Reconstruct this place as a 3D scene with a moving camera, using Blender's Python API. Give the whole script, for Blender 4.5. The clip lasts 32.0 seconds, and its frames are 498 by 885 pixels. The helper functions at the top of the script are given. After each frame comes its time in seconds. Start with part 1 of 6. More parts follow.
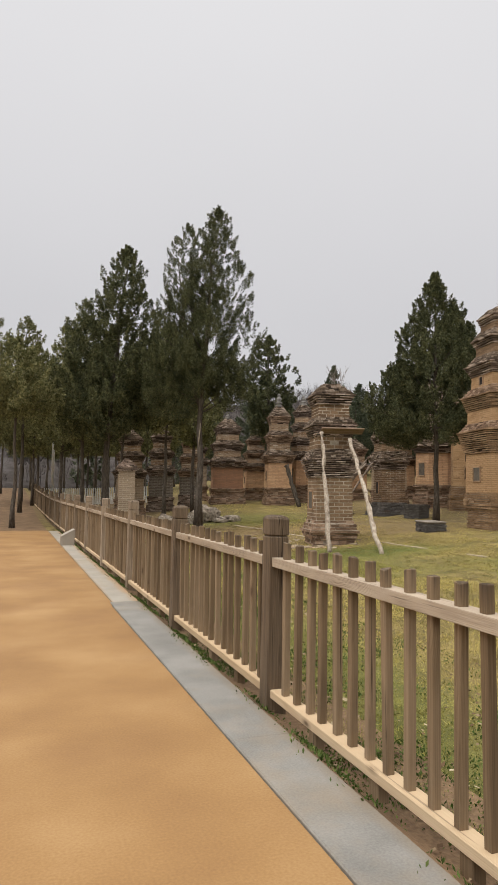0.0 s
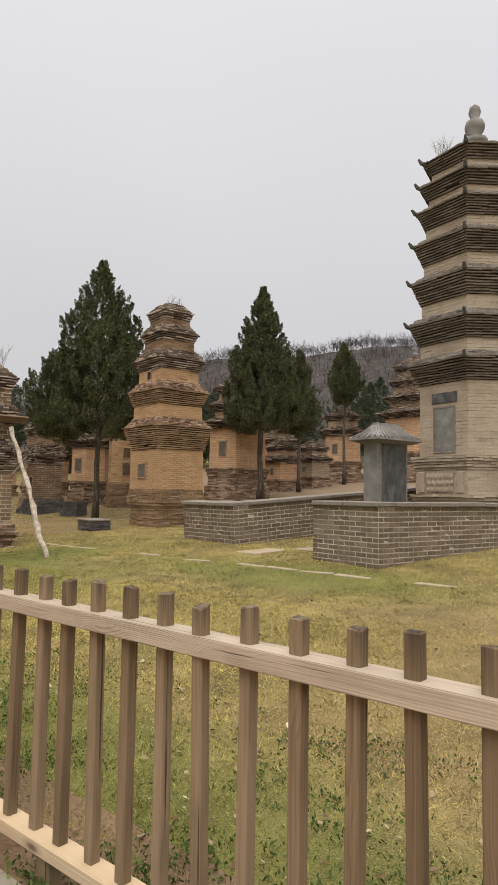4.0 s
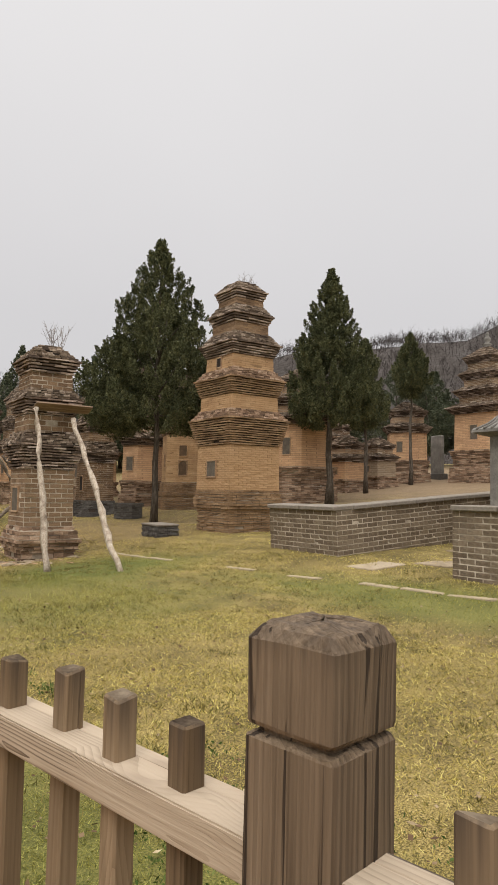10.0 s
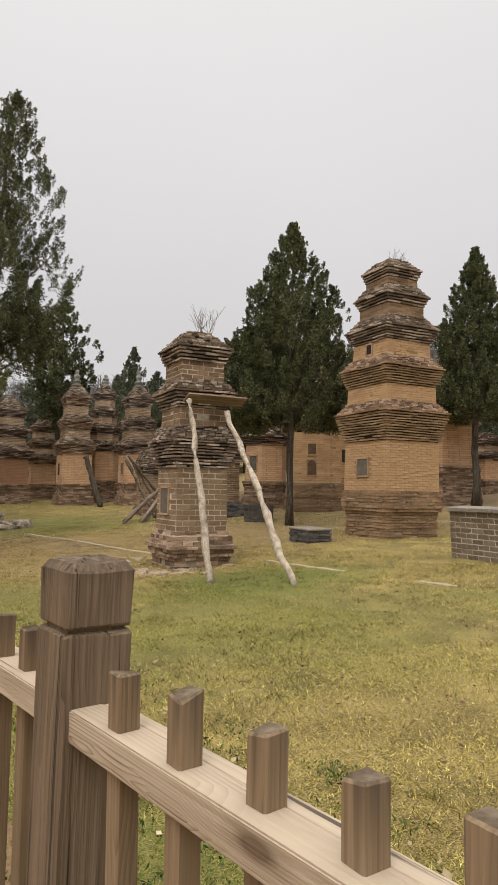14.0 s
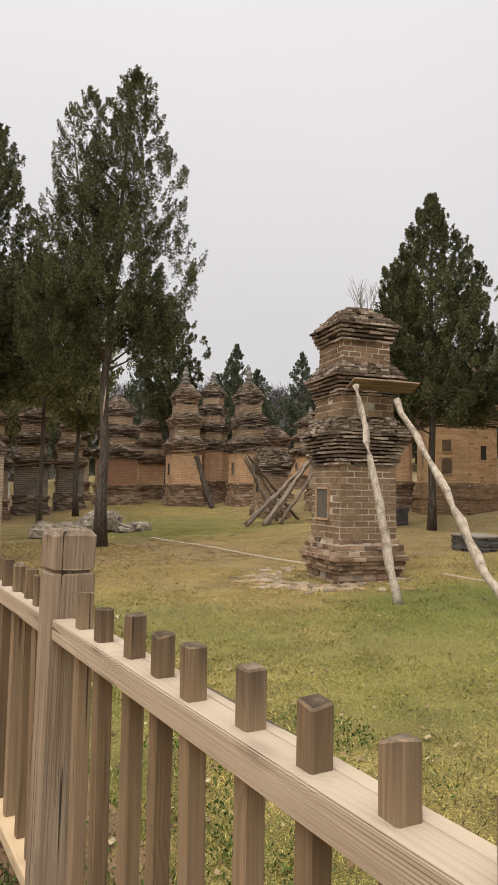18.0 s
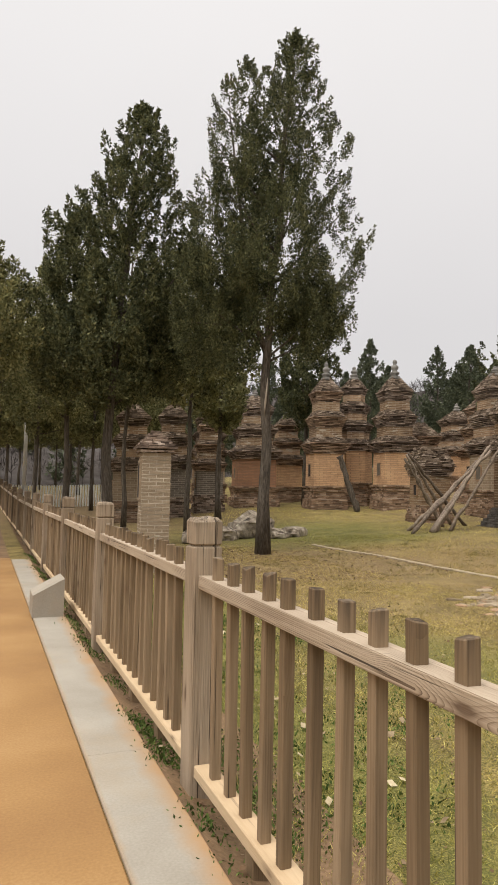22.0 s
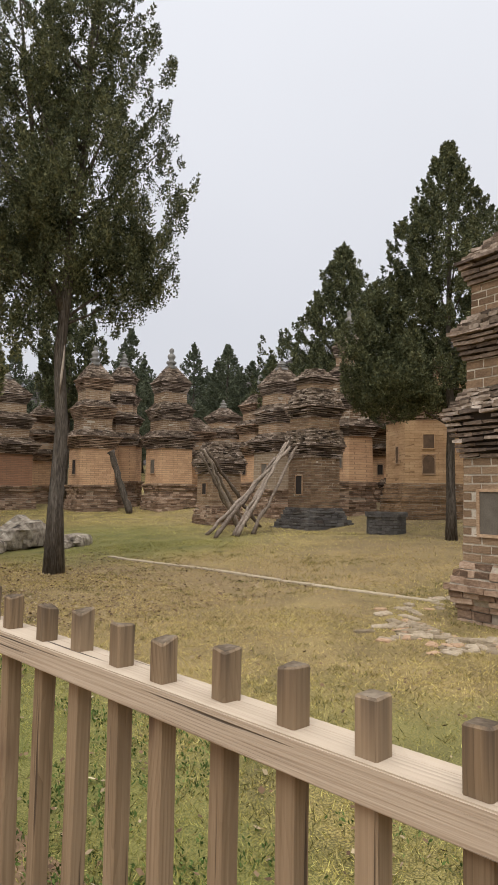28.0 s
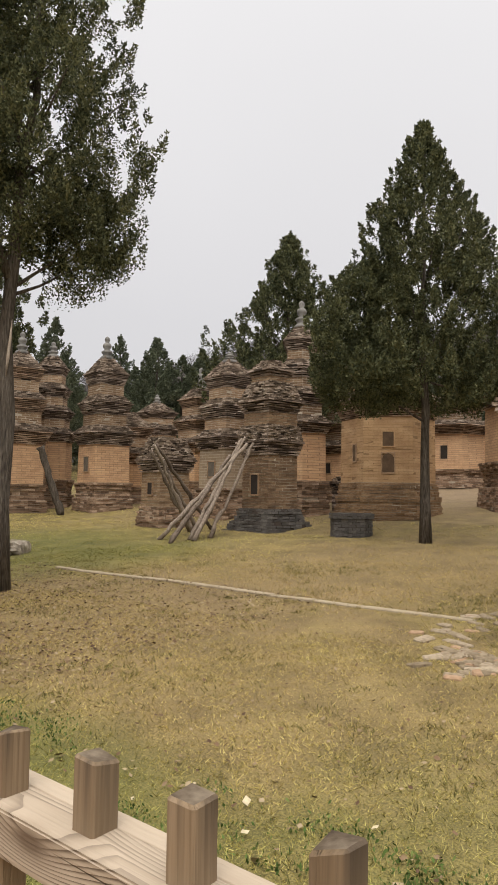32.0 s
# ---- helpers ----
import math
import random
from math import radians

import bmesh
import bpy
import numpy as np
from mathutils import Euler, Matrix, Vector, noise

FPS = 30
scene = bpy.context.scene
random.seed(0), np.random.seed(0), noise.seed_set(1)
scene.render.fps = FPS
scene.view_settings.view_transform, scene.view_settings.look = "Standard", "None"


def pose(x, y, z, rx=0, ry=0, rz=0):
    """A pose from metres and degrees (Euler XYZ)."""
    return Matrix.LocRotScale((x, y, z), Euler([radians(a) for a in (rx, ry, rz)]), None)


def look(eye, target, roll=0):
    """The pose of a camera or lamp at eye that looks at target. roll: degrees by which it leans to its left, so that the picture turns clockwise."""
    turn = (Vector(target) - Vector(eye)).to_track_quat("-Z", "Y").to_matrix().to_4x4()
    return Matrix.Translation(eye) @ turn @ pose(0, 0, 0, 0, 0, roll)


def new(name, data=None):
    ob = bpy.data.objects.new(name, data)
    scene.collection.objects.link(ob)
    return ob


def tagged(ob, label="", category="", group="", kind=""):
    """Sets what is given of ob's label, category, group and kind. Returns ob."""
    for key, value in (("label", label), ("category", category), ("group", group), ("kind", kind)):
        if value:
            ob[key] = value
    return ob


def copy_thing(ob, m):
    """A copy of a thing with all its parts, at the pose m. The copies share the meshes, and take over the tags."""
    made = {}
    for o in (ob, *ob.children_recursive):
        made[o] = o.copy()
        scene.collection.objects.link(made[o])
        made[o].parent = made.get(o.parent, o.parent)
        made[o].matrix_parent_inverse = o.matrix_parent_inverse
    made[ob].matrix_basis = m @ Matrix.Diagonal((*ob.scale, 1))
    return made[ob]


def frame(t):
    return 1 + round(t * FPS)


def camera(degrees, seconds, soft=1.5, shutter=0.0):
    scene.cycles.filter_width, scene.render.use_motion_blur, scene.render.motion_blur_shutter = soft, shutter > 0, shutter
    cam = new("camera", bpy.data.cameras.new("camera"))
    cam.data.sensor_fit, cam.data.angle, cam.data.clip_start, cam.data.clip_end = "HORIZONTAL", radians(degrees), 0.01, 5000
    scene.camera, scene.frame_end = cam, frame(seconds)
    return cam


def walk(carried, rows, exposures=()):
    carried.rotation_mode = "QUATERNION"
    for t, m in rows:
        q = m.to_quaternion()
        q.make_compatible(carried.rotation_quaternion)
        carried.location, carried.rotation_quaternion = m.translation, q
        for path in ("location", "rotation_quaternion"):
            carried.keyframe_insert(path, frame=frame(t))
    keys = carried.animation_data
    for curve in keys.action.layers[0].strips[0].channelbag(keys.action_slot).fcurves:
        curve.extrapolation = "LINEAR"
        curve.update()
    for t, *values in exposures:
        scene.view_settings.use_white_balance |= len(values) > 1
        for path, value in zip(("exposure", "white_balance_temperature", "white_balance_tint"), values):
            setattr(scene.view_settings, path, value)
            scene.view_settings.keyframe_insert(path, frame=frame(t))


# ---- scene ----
cam = camera(40.6, 32.0, soft=0.6)
METRES, EYE, TILT, LEAN, TURN = 17.0, 1.5, 0.0, 0.0, -19.5
ROWS = [
    (0.0, 0.0, 0.0, 0.0, -0.06, 4.15, -0.88),
    (0.5, -0.008, 0.0057, 0.0002, -0.16, 4.16, -0.93),
    (1.0, -0.0181, 0.014, 0.001, -1.57, 4.11, -0.98),
    (1.5, -0.0174, 0.0244, -0.0008, -6.8, 4.12, -0.91),
    (2.0, -0.0107, 0.0399, 0.0011, -11.83, 4.1, -0.95),
    (2.5, -0.0127, 0.0514, -0.0003, -15.02, 4.15, -0.98),
    (3.0, -0.0206, 0.0665, 0.0008, -22.09, 4.16, -1.1),
    (3.5, -0.0186, 0.0756, -0.0007, -27.43, 4.3, -0.95),
    (5.5, -0.0156, 0.1239, -0.0003, -31.61, 4.33, -0.92),
    (6.0, -0.0086, 0.1368, 0.0018, -31.88, 4.28, -0.92),
    (6.5, -0.0137, 0.1515, -0.0, -32.06, 4.33, -0.94),
    (7.0, -0.0171, 0.1674, 0.0011, -32.1, 4.33, -1.04),
    (7.5, -0.0089, 0.1818, 0.0026, -31.88, 4.25, -0.96),
    (8.0, -0.0077, 0.1941, 0.0012, -30.86, 4.25, -0.97),
    (8.5, -0.0177, 0.2114, 0.0012, -29.42, 4.36, -1.14),
    (9.0, -0.0223, 0.2224, 0.0002, -28.78, 4.4, -1.1),
    (9.5, -0.017, 0.2374, 0.0006, -27.91, 4.31, -1.02),
    (10.0, -0.017, 0.2507, 0.0003, -27.1, 4.3, -1.06),
    (10.5, -0.0284, 0.2674, -0.0014, -26.09, 4.36, -1.14),
    (11.0, -0.0359, 0.2799, -0.0013, -25.51, 4.38, -1.15),
    (11.5, -0.0329, 0.2982, -0.0013, -24.79, 4.27, -1.06),
    (12.0, -0.034, 0.3121, -0.0016, -23.65, 4.31, -1.02),
    (12.5, -0.0465, 0.33, -0.0011, -22.47, 4.31, -1.17),
    (13.0, -0.0516, 0.3422, -0.0022, -22.05, 4.35, -1.12),
    (13.5, -0.0482, 0.361, 0.0011, -20.93, 4.24, -0.99),
    (14.0, -0.0533, 0.3738, -0.001, -19.12, 4.26, -1.06),
    (14.5, -0.069, 0.3937, -0.0021, -17.63, 4.31, -1.17),
    (16.5, -0.0902, 0.4502, -0.0007, -14.71, 4.22, -1.19),
    (17.0, -0.0929, 0.4648, -0.0023, -14.41, 4.2, -1.1),
    (17.5, -0.0901, 0.4843, 0.0012, -13.52, 4.08, -1.01),
    (18.0, -0.0961, 0.4965, -0.0013, -11.64, 4.14, -1.05),
    (18.5, -0.1032, 0.511, 0.0002, -9.2, 4.15, -1.12),
    (19.0, -0.1021, 0.5235, 0.0017, -7.27, 4.1, -1.1),
    (19.5, -0.1146, 0.5352, -0.0017, -4.98, 4.13, -1.22),
    (20.0, -0.1308, 0.5458, -0.0016, -3.58, 4.11, -1.31),
    (20.5, -0.1351, 0.5624, -0.0023, -2.83, 4.06, -1.19),
    (21.0, -0.1393, 0.5775, -0.0005, -2.32, 4.01, -1.22),
    (21.5, -0.1551, 0.5925, -0.0028, -2.02, 4.07, -1.29),
    (22.0, -0.1619, 0.6039, -0.003, -2.0, 4.1, -1.25),
    (22.5, -0.1593, 0.6218, -0.0009, -1.98, 4.01, -1.16),
    (23.0, -0.1596, 0.6342, -0.0016, -1.98, 4.07, -1.15),
    (23.5, -0.1744, 0.6485, -0.0027, -2.05, 4.11, -1.3),
    (24.0, -0.1828, 0.6635, -0.0028, -2.12, 4.06, -1.29),
    (24.5, -0.1834, 0.6831, -0.0015, -2.18, 4.02, -1.22),
    (25.0, -0.1979, 0.6994, -0.0035, -2.93, 4.06, -1.29),
    (25.5, -0.2104, 0.7187, -0.0039, -12.06, 4.18, -1.32),
    (26.0, -0.2115, 0.7366, -0.0019, -15.37, 4.22, -1.17),
    (26.5, -0.2175, 0.7487, -0.0033, -17.66, 4.34, -1.18),
    (28.5, -0.2233, 0.8011, -0.0033, -25.85, 4.45, -0.97),
    (29.0, -0.2313, 0.8171, -0.002, -26.74, 4.44, -1.05),
    (29.5, -0.2306, 0.8331, -0.0031, -27.67, 4.4, -0.97),
    (30.0, -0.2298, 0.8472, -0.0014, -28.13, 4.36, -0.96),
    (30.5, -0.2408, 0.8599, -0.0022, -28.42, 4.45, -1.02),
    (31.0, -0.2463, 0.8727, -0.0017, -28.98, 4.45, -1.0),
    (31.5, -0.239, 0.8888, 0.0007, -30.03, 4.36, -0.93),
    (32.0, -0.2367, 0.8956, 0.0004, -31.65, 4.43, -0.86),
]
# the small sway of the carrier, in metres east, north and up
SWAY = np.array([(0, .05, .03, .008), (3, .092, .049, .008), (7, .055, .027, -.001), (9, .005, -.002, .005), (13, .014, .026, -.008), (18, -.04, -.046, -.004), (19, -.043, -.063, -.007), (22, -.01, -.02, .02), (26, .037, .033, .011), (29, .043, .142, .007), (30, .03, .1, .008), (31, .04, .066, .004), (32, .021, .049, -.018)])


def sway(t):
    return pose(*(float(np.interp(t, SWAY[:, 0], SWAY[:, k])) for k in (1, 2, 3)))


walk(cam, [(t, sway(t) @ pose(0, 0, EYE, TILT, LEAN, TURN) @ pose(METRES * x, METRES * y, METRES * z, 90 + pitch, roll, yaw)) for t, x, y, z, yaw, pitch, roll in ROWS],
     exposures=[(0.0, -0.04, 6450, 10), (3.0, -0.02, 6450, 10), (14.0, 0.04, 6600, 10), (18.0, 0.09, 6600, 10), (22.5, 0.14, 6650, 10), (25.0, 0.14, 6250, 10), (27.5, 0.14, 6150, 10), (29.5, 0.13, 6300, 10), (32.0, 0.12, 6500, 10)])

# ---- light: a high overcast sky and a very soft sun behind the cloud ----
world = bpy.data.worlds.new("overcast")
scene.world = world
world.use_nodes = True
wn, wl = world.node_tree.nodes, world.node_tree.links
wn.clear()
w_out, w_bg = wn.new("ShaderNodeOutputWorld"), wn.new("ShaderNodeBackground")
w_sky = wn.new("ShaderNodeTexSky")
w_sky.sky_type, w_sky.sun_disc = "NISHITA", False
w_sky.sun_elevation, w_sky.sun_rotation = radians(54), radians(243)
w_co, w_sep, w_ramp = wn.new("ShaderNodeTexCoord"), wn.new("ShaderNodeSeparateXYZ"), wn.new("ShaderNodeValToRGB")
w_ramp.color_ramp.elements[0].position, w_ramp.color_ramp.elements[0].color = 0.0, (0.597, 0.58, 0.58, 1)
w_ramp.color_ramp.elements[1].position, w_ramp.color_ramp.elements[1].color = 1.0, (3.3, 3.18, 3.1, 1)
e = w_ramp.color_ramp.elements.new(0.25)
e.color = (0.652, 0.636, 0.64, 1)
e = w_ramp.color_ramp.elements.new(0.65)
e.color = (0.815, 0.80, 0.80, 1)
w_noise = wn.new("ShaderNodeTexNoise")
w_noise.inputs["Scale"].default_value, w_noise.inputs["Detail"].default_value = 1.6, 4
w_map = wn.new("ShaderNodeMapRange")
w_map.inputs["To Min"].default_value, w_map.inputs["To Max"].default_value = 0.93, 1.07
w_mul, w_add, w_blue = (wn.new("ShaderNodeMix") for _ in range(3))
for n_, kind_ in ((w_mul, "MULTIPLY"), (w_add, "ADD"), (w_blue, "MULTIPLY")):
    n_.data_type, n_.blend_type = "RGBA", kind_
    n_.inputs["Factor"].default_value = 1.0
wl.new(w_co.outputs["Generated"], w_sep.inputs[0])
wl.new(w_co.outputs["Generated"], w_noise.inputs["Vector"])
wl.new(w_sep.outputs["Z"], w_ramp.inputs[0])
wl.new(w_noise.outputs["Fac"], w_map.inputs["Value"])
wl.new(w_ramp.outputs["Color"], w_mul.inputs["A"])
w_side, w_both = wn.new("ShaderNodeMapRange"), wn.new("ShaderNodeMath")
for key, val_ in (("From Min", -1.0), ("From Max", 1.0), ("To Min", 1.08), ("To Max", 0.96)):
    w_side.inputs[key].default_value = val_
wl.new(w_sep.outputs["Y"], w_side.inputs["Value"])
w_both.operation = "MULTIPLY"
wl.new(w_side.outputs["Result"], w_both.inputs[0])
wl.new(w_map.outputs["Result"], w_both.inputs[1])
wl.new(w_both.outputs[0], w_mul.inputs["B"])
wl.new(w_sky.outputs["Color"], w_blue.inputs["A"])
w_blue.inputs["B"].default_value = (0.008, 0.008, 0.008, 1)
wl.new(w_mul.outputs["Result"], w_add.inputs["A"])
wl.new(w_blue.outputs["Result"], w_add.inputs["B"])
wl.new(w_add.outputs["Result"], w_bg.inputs["Color"])
w_bg.inputs["Strength"].default_value = 1.0
wl.new(w_bg.outputs[0], w_out.inputs["Surface"])
sun_data = bpy.data.lights.new("sun", "SUN")
sun_data.energy, sun_data.angle, sun_data.color = 1.65, radians(35), (1.0, 0.95, 0.88)
sun = new("sun", sun_data)
sun.matrix_world = look((-30, -15, 46), (0, 0, 0))

# ---- materials ----
MATS = {}
GREEN, BROWN, EARTH = 0, 1, 2
# patches of the lawn: centre, reach, what grows there, how strongly
ZONES = [(6.6, 23.4, 4.2, 4.8, BROWN, 0.6), (12.0, 21.0, 5.0, 4.5, BROWN, 0.6), (8.5, 3.0, 5.0, 3.2, BROWN, 0.55), (5.6, 17.6, 3.2, 4.2, BROWN, 0.4), (4.6, 15.6, 1.3, 2.2, GREEN, 0.5), (3.4, 19.4, 1.0, 2.8, GREEN, 0.55), (10.2, 26.5, 3.5, 1.6, GREEN, 0.4), (4.0, 2.0, 2.0, 3.0, BROWN, 0.4), (8.3, 14.7, 2.5, 1.5, GREEN, 0.85), (6.2, 12.4, 3.0, 2.6, GREEN, 0.5), (9.4, 8.5, 1.3, 3.8, GREEN, 0.7),
         (9.8, 30.0, 4.5, 3.6, GREEN, 0.55), (2.7, 16.0, 0.8, 4.5, GREEN, 0.6), (2.7, 6.0, 1.1, 6.0, GREEN, 0.65), (36.0, 26.0, 20.5, 24.0, EARTH, 0.95), (3.5, 46.0, 9.0, 16.0, BROWN, 0.95), (-8.0, 40.0, 6.0, 20.0, BROWN, 0.9)]


def mat(name, stops, scale=4.0, rough=0.85, bump=0.3, fine=60.0, stretch=(1, 1, 1), island=0.0, objrand=0.0, stain=0.0,
        stain_col=(0.05, 0.05, 0.045), stain_scale=0.7, metal=0.0, dist=0.01, spec=0.3, blend=0.35, zones=None):
    """A procedural surface: a colour ramp over two scales of noise, optional per-piece variation, stains and a fine bump."""
    m = bpy.data.materials.new(name)
    m.use_nodes = True
    nt = m.node_tree
    n, l = nt.nodes, nt.links
    bsdf = n["Principled BSDF"]
    bsdf.inputs["Roughness"].default_value, bsdf.inputs["Metallic"].default_value = rough, metal
    bsdf.inputs["Specular IOR Level"].default_value = spec
    co, mp_ = n.new("ShaderNodeTexCoord"), n.new("ShaderNodeMapping")
    mp_.inputs["Scale"].default_value = stretch
    l.new(co.outputs["Object"], mp_.inputs["Vector"])
    big, small = n.new("ShaderNodeTexNoise"), n.new("ShaderNodeTexNoise")
    big.inputs["Scale"].default_value, big.inputs["Detail"].default_value = scale, 6
    small.inputs["Scale"].default_value, small.inputs["Detail"].default_value = fine, 4
    l.new(mp_.outputs[0], big.inputs["Vector"])
    l.new(mp_.outputs[0], small.inputs["Vector"])
    mx = n.new("ShaderNodeMix")
    mx.inputs["Factor"].default_value = blend
    l.new(big.outputs["Fac"], mx.inputs["A"])
    l.new(small.outputs["Fac"], mx.inputs["B"])
    val = mx.outputs["Result"]
    for amount, node, out in ((island, "ShaderNodeNewGeometry", "Random Per Island"), (objrand, "ShaderNodeObjectInfo", "Random")):
        if amount:
            src, ma = n.new(node), n.new("ShaderNodeMath")
            ma.operation = "MULTIPLY_ADD"
            l.new(src.outputs[out], ma.inputs[0])
            ma.inputs[1].default_value = amount
            off, sub = n.new("ShaderNodeMath"), n.new("ShaderNodeMath")
            l.new(val, ma.inputs[2])
            sub.operation = "SUBTRACT"
            l.new(ma.outputs[0], sub.inputs[0])
            sub.inputs[1].default_value = amount / 2
            val = sub.outputs[0]
    ramp = n.new("ShaderNodeValToRGB")
    els = ramp.color_ramp.elements
    while len(els) < len(stops):
        els.new(0.5)
    for el, (p, c) in zip(els, stops):
        el.position, el.color = p, (*c, 1)
    l.new(val, ramp.inputs[0])
    col = ramp.outputs["Color"]
    if stain:
        sn, sr, sm = n.new("ShaderNodeTexNoise"), n.new("ShaderNodeMapRange"), n.new("ShaderNodeMix")
        sn.inputs["Scale"].default_value, sn.inputs["Detail"].default_value, sn.inputs["Roughness"].default_value = stain_scale, 8, 0.65
        l.new(co.outputs["Object"], sn.inputs["Vector"])
        l.new(sn.outputs["Fac"], sr.inputs["Value"])
        sr.inputs["From Min"].default_value, sr.inputs["From Max"].default_value = 0.5, 0.72
        sr.inputs["To Max"].default_value = stain
        sm.data_type = "RGBA"
        l.new(sr.outputs["Result"], sm.inputs["Factor"])
        l.new(col, sm.inputs["A"])
        sm.inputs["B"].default_value = (*stain_col, 1)
        col = sm.outputs["Result"]
    if zones:
        zn = n.new("ShaderNodeTexNoise")
        zn.inputs["Scale"].default_value, zn.inputs["Detail"].default_value, zn.inputs["Roughness"].default_value = 1.1, 8, 0.7
        l.new(co.outputs["Object"], zn.inputs["Vector"])
        for zx, zy, rx, ry, what, much in ZONES:
            a_, b_, len_, sum_, rng_, mix_ = n.new("ShaderNodeVectorMath"), n.new("ShaderNodeVectorMath"), n.new("ShaderNodeVectorMath"), n.new("ShaderNodeMath"), n.new("ShaderNodeMapRange"), n.new("ShaderNodeMix")
            a_.operation, b_.operation, len_.operation, sum_.operation = "SUBTRACT", "MULTIPLY", "LENGTH", "MULTIPLY_ADD"
            l.new(co.outputs["Object"], a_.inputs[0])
            a_.inputs[1].default_value, b_.inputs[1].default_value = (zx, zy, 0), (1 / rx, 1 / ry, 0)
            l.new(a_.outputs[0], b_.inputs[0])
            l.new(b_.outputs[0], len_.inputs[0])
            l.new(zn.outputs["Fac"], sum_.inputs[0])
            sum_.inputs[1].default_value = 1.1
            l.new(len_.outputs["Value"], sum_.inputs[2])
            l.new(sum_.outputs[0], rng_.inputs["Value"])
            for key, val_ in (("From Min", 1.7), ("From Max", 1.0), ("To Min", 0.0), ("To Max", much)):
                rng_.inputs[key].default_value = val_
            mix_.data_type = "RGBA"
            l.new(rng_.outputs["Result"], mix_.inputs["Factor"])
            l.new(col, mix_.inputs["A"])
            tone = n.new("ShaderNodeMix")
            tone.data_type = "RGBA"
            l.new(val, tone.inputs["Factor"])
            tone.inputs["A"].default_value, tone.inputs["B"].default_value = tuple(0.35 * q for q in zones[what]) + (1,), tuple(1.6 * q for q in zones[what]) + (1,)
            l.new(tone.outputs["Result"], mix_.inputs["B"])
            col = mix_.outputs["Result"]
    l.new(col, bsdf.inputs["Base Color"])
    if bump:
        bp = n.new("ShaderNodeBump")
        bp.inputs["Strength"].default_value, bp.inputs["Distance"].default_value = bump, dist
        l.new(mx.outputs["Result"], bp.inputs["Height"])
        l.new(bp.outputs[0], bsdf.inputs["Normal"])
    MATS[name] = m
    return m


def brick_mat(name, c1, c2, mortar, width=0.3, height=0.075, stain=0.4, stain_col=(0.06, 0.05, 0.045), rough=0.9):
    """Brickwork too far off to be laid piece by piece: courses by the brick node, along the wall's own direction."""
    m = bpy.data.materials.new(name)
    m.use_nodes = True
    n, l = m.node_tree.nodes, m.node_tree.links
    bsdf = n["Principled BSDF"]
    bsdf.inputs["Roughness"].default_value, bsdf.inputs["Specular IOR Level"].default_value = rough, 0.25
    co, sep, add, comb = n.new("ShaderNodeTexCoord"), n.new("ShaderNodeSeparateXYZ"), n.new("ShaderNodeMath"), n.new("ShaderNodeCombineXYZ")
    l.new(co.outputs["Object"], sep.inputs[0])
    l.new(sep.outputs["X"], add.inputs[0])
    l.new(sep.outputs["Y"], add.inputs[1])
    l.new(add.outputs[0], comb.inputs["X"])
    l.new(sep.outputs["Z"], comb.inputs["Y"])
    br = n.new("ShaderNodeTexBrick")
    br.inputs["Scale"].default_value = 1.0
    br.inputs["Brick Width"].default_value, br.inputs["Row Height"].default_value = width, height
    br.inputs["Mortar Size"].default_value, br.inputs["Mortar Smooth"].default_value = 0.008, 0.3
    br.inputs["Color1"].default_value, br.inputs["Color2"].default_value, br.inputs["Mortar"].default_value = (*c1, 1), (*c2, 1), (*mortar, 1)
    l.new(comb.outputs[0], br.inputs["Vector"])
    noi, mr, mx = n.new("ShaderNodeTexNoise"), n.new("ShaderNodeMapRange"), n.new("ShaderNodeMix")
    noi.inputs["Scale"].default_value, noi.inputs["Detail"].default_value, noi.inputs["Roughness"].default_value = 2.0, 9, 0.75
    l.new(co.outputs["Object"], noi.inputs["Vector"])
    l.new(noi.outputs["Fac"], mr.inputs["Value"])
    mr.inputs["From Min"].default_value, mr.inputs["From Max"].default_value, mr.inputs["To Max"].default_value = 0.48, 0.75, stain
    mx.data_type = "RGBA"
    l.new(mr.outputs["Result"], mx.inputs["Factor"])
    l.new(br.outputs["Color"], mx.inputs["A"])
    mx.inputs["B"].default_value = (*stain_col, 1)
    l.new(mx.outputs["Result"], bsdf.inputs["Base Color"])
    bp = n.new("ShaderNodeBump")
    bp.inputs["Strength"].default_value, bp.inputs["Distance"].default_value = 0.6, 0.012
    l.new(br.outputs["Fac"], bp.inputs["Height"])
    bp.invert = True
    l.new(bp.outputs[0], bsdf.inputs["Normal"])
    MATS[name] = m
    return m


def leaf(name, low, mid, high):
    """Needle sprays: every spray and every tuft a little different, with some light passing through."""
    m = mat(name, [(0.2, low), (0.5, mid), (0.8, high)], 1.9, 0.75, 0, 7, island=0.5, spec=0.15, blend=0.3)
    n, l = m.node_tree.nodes, m.node_tree.links
    bsdf, out = n["Principled BSDF"], n["Material Output"]
    thin, both = n.new("ShaderNodeBsdfTranslucent"), n.new("ShaderNodeMixShader")
    both.inputs["Fac"].default_value = 0.18
    l.new(bsdf.inputs["Base Color"].links[0].from_socket, thin.inputs["Color"])
    l.new(bsdf.outputs[0], both.inputs[1])
    l.new(thin.outputs[0], both.inputs[2])
    l.new(both.outputs[0], out.inputs["Surface"])
    return m


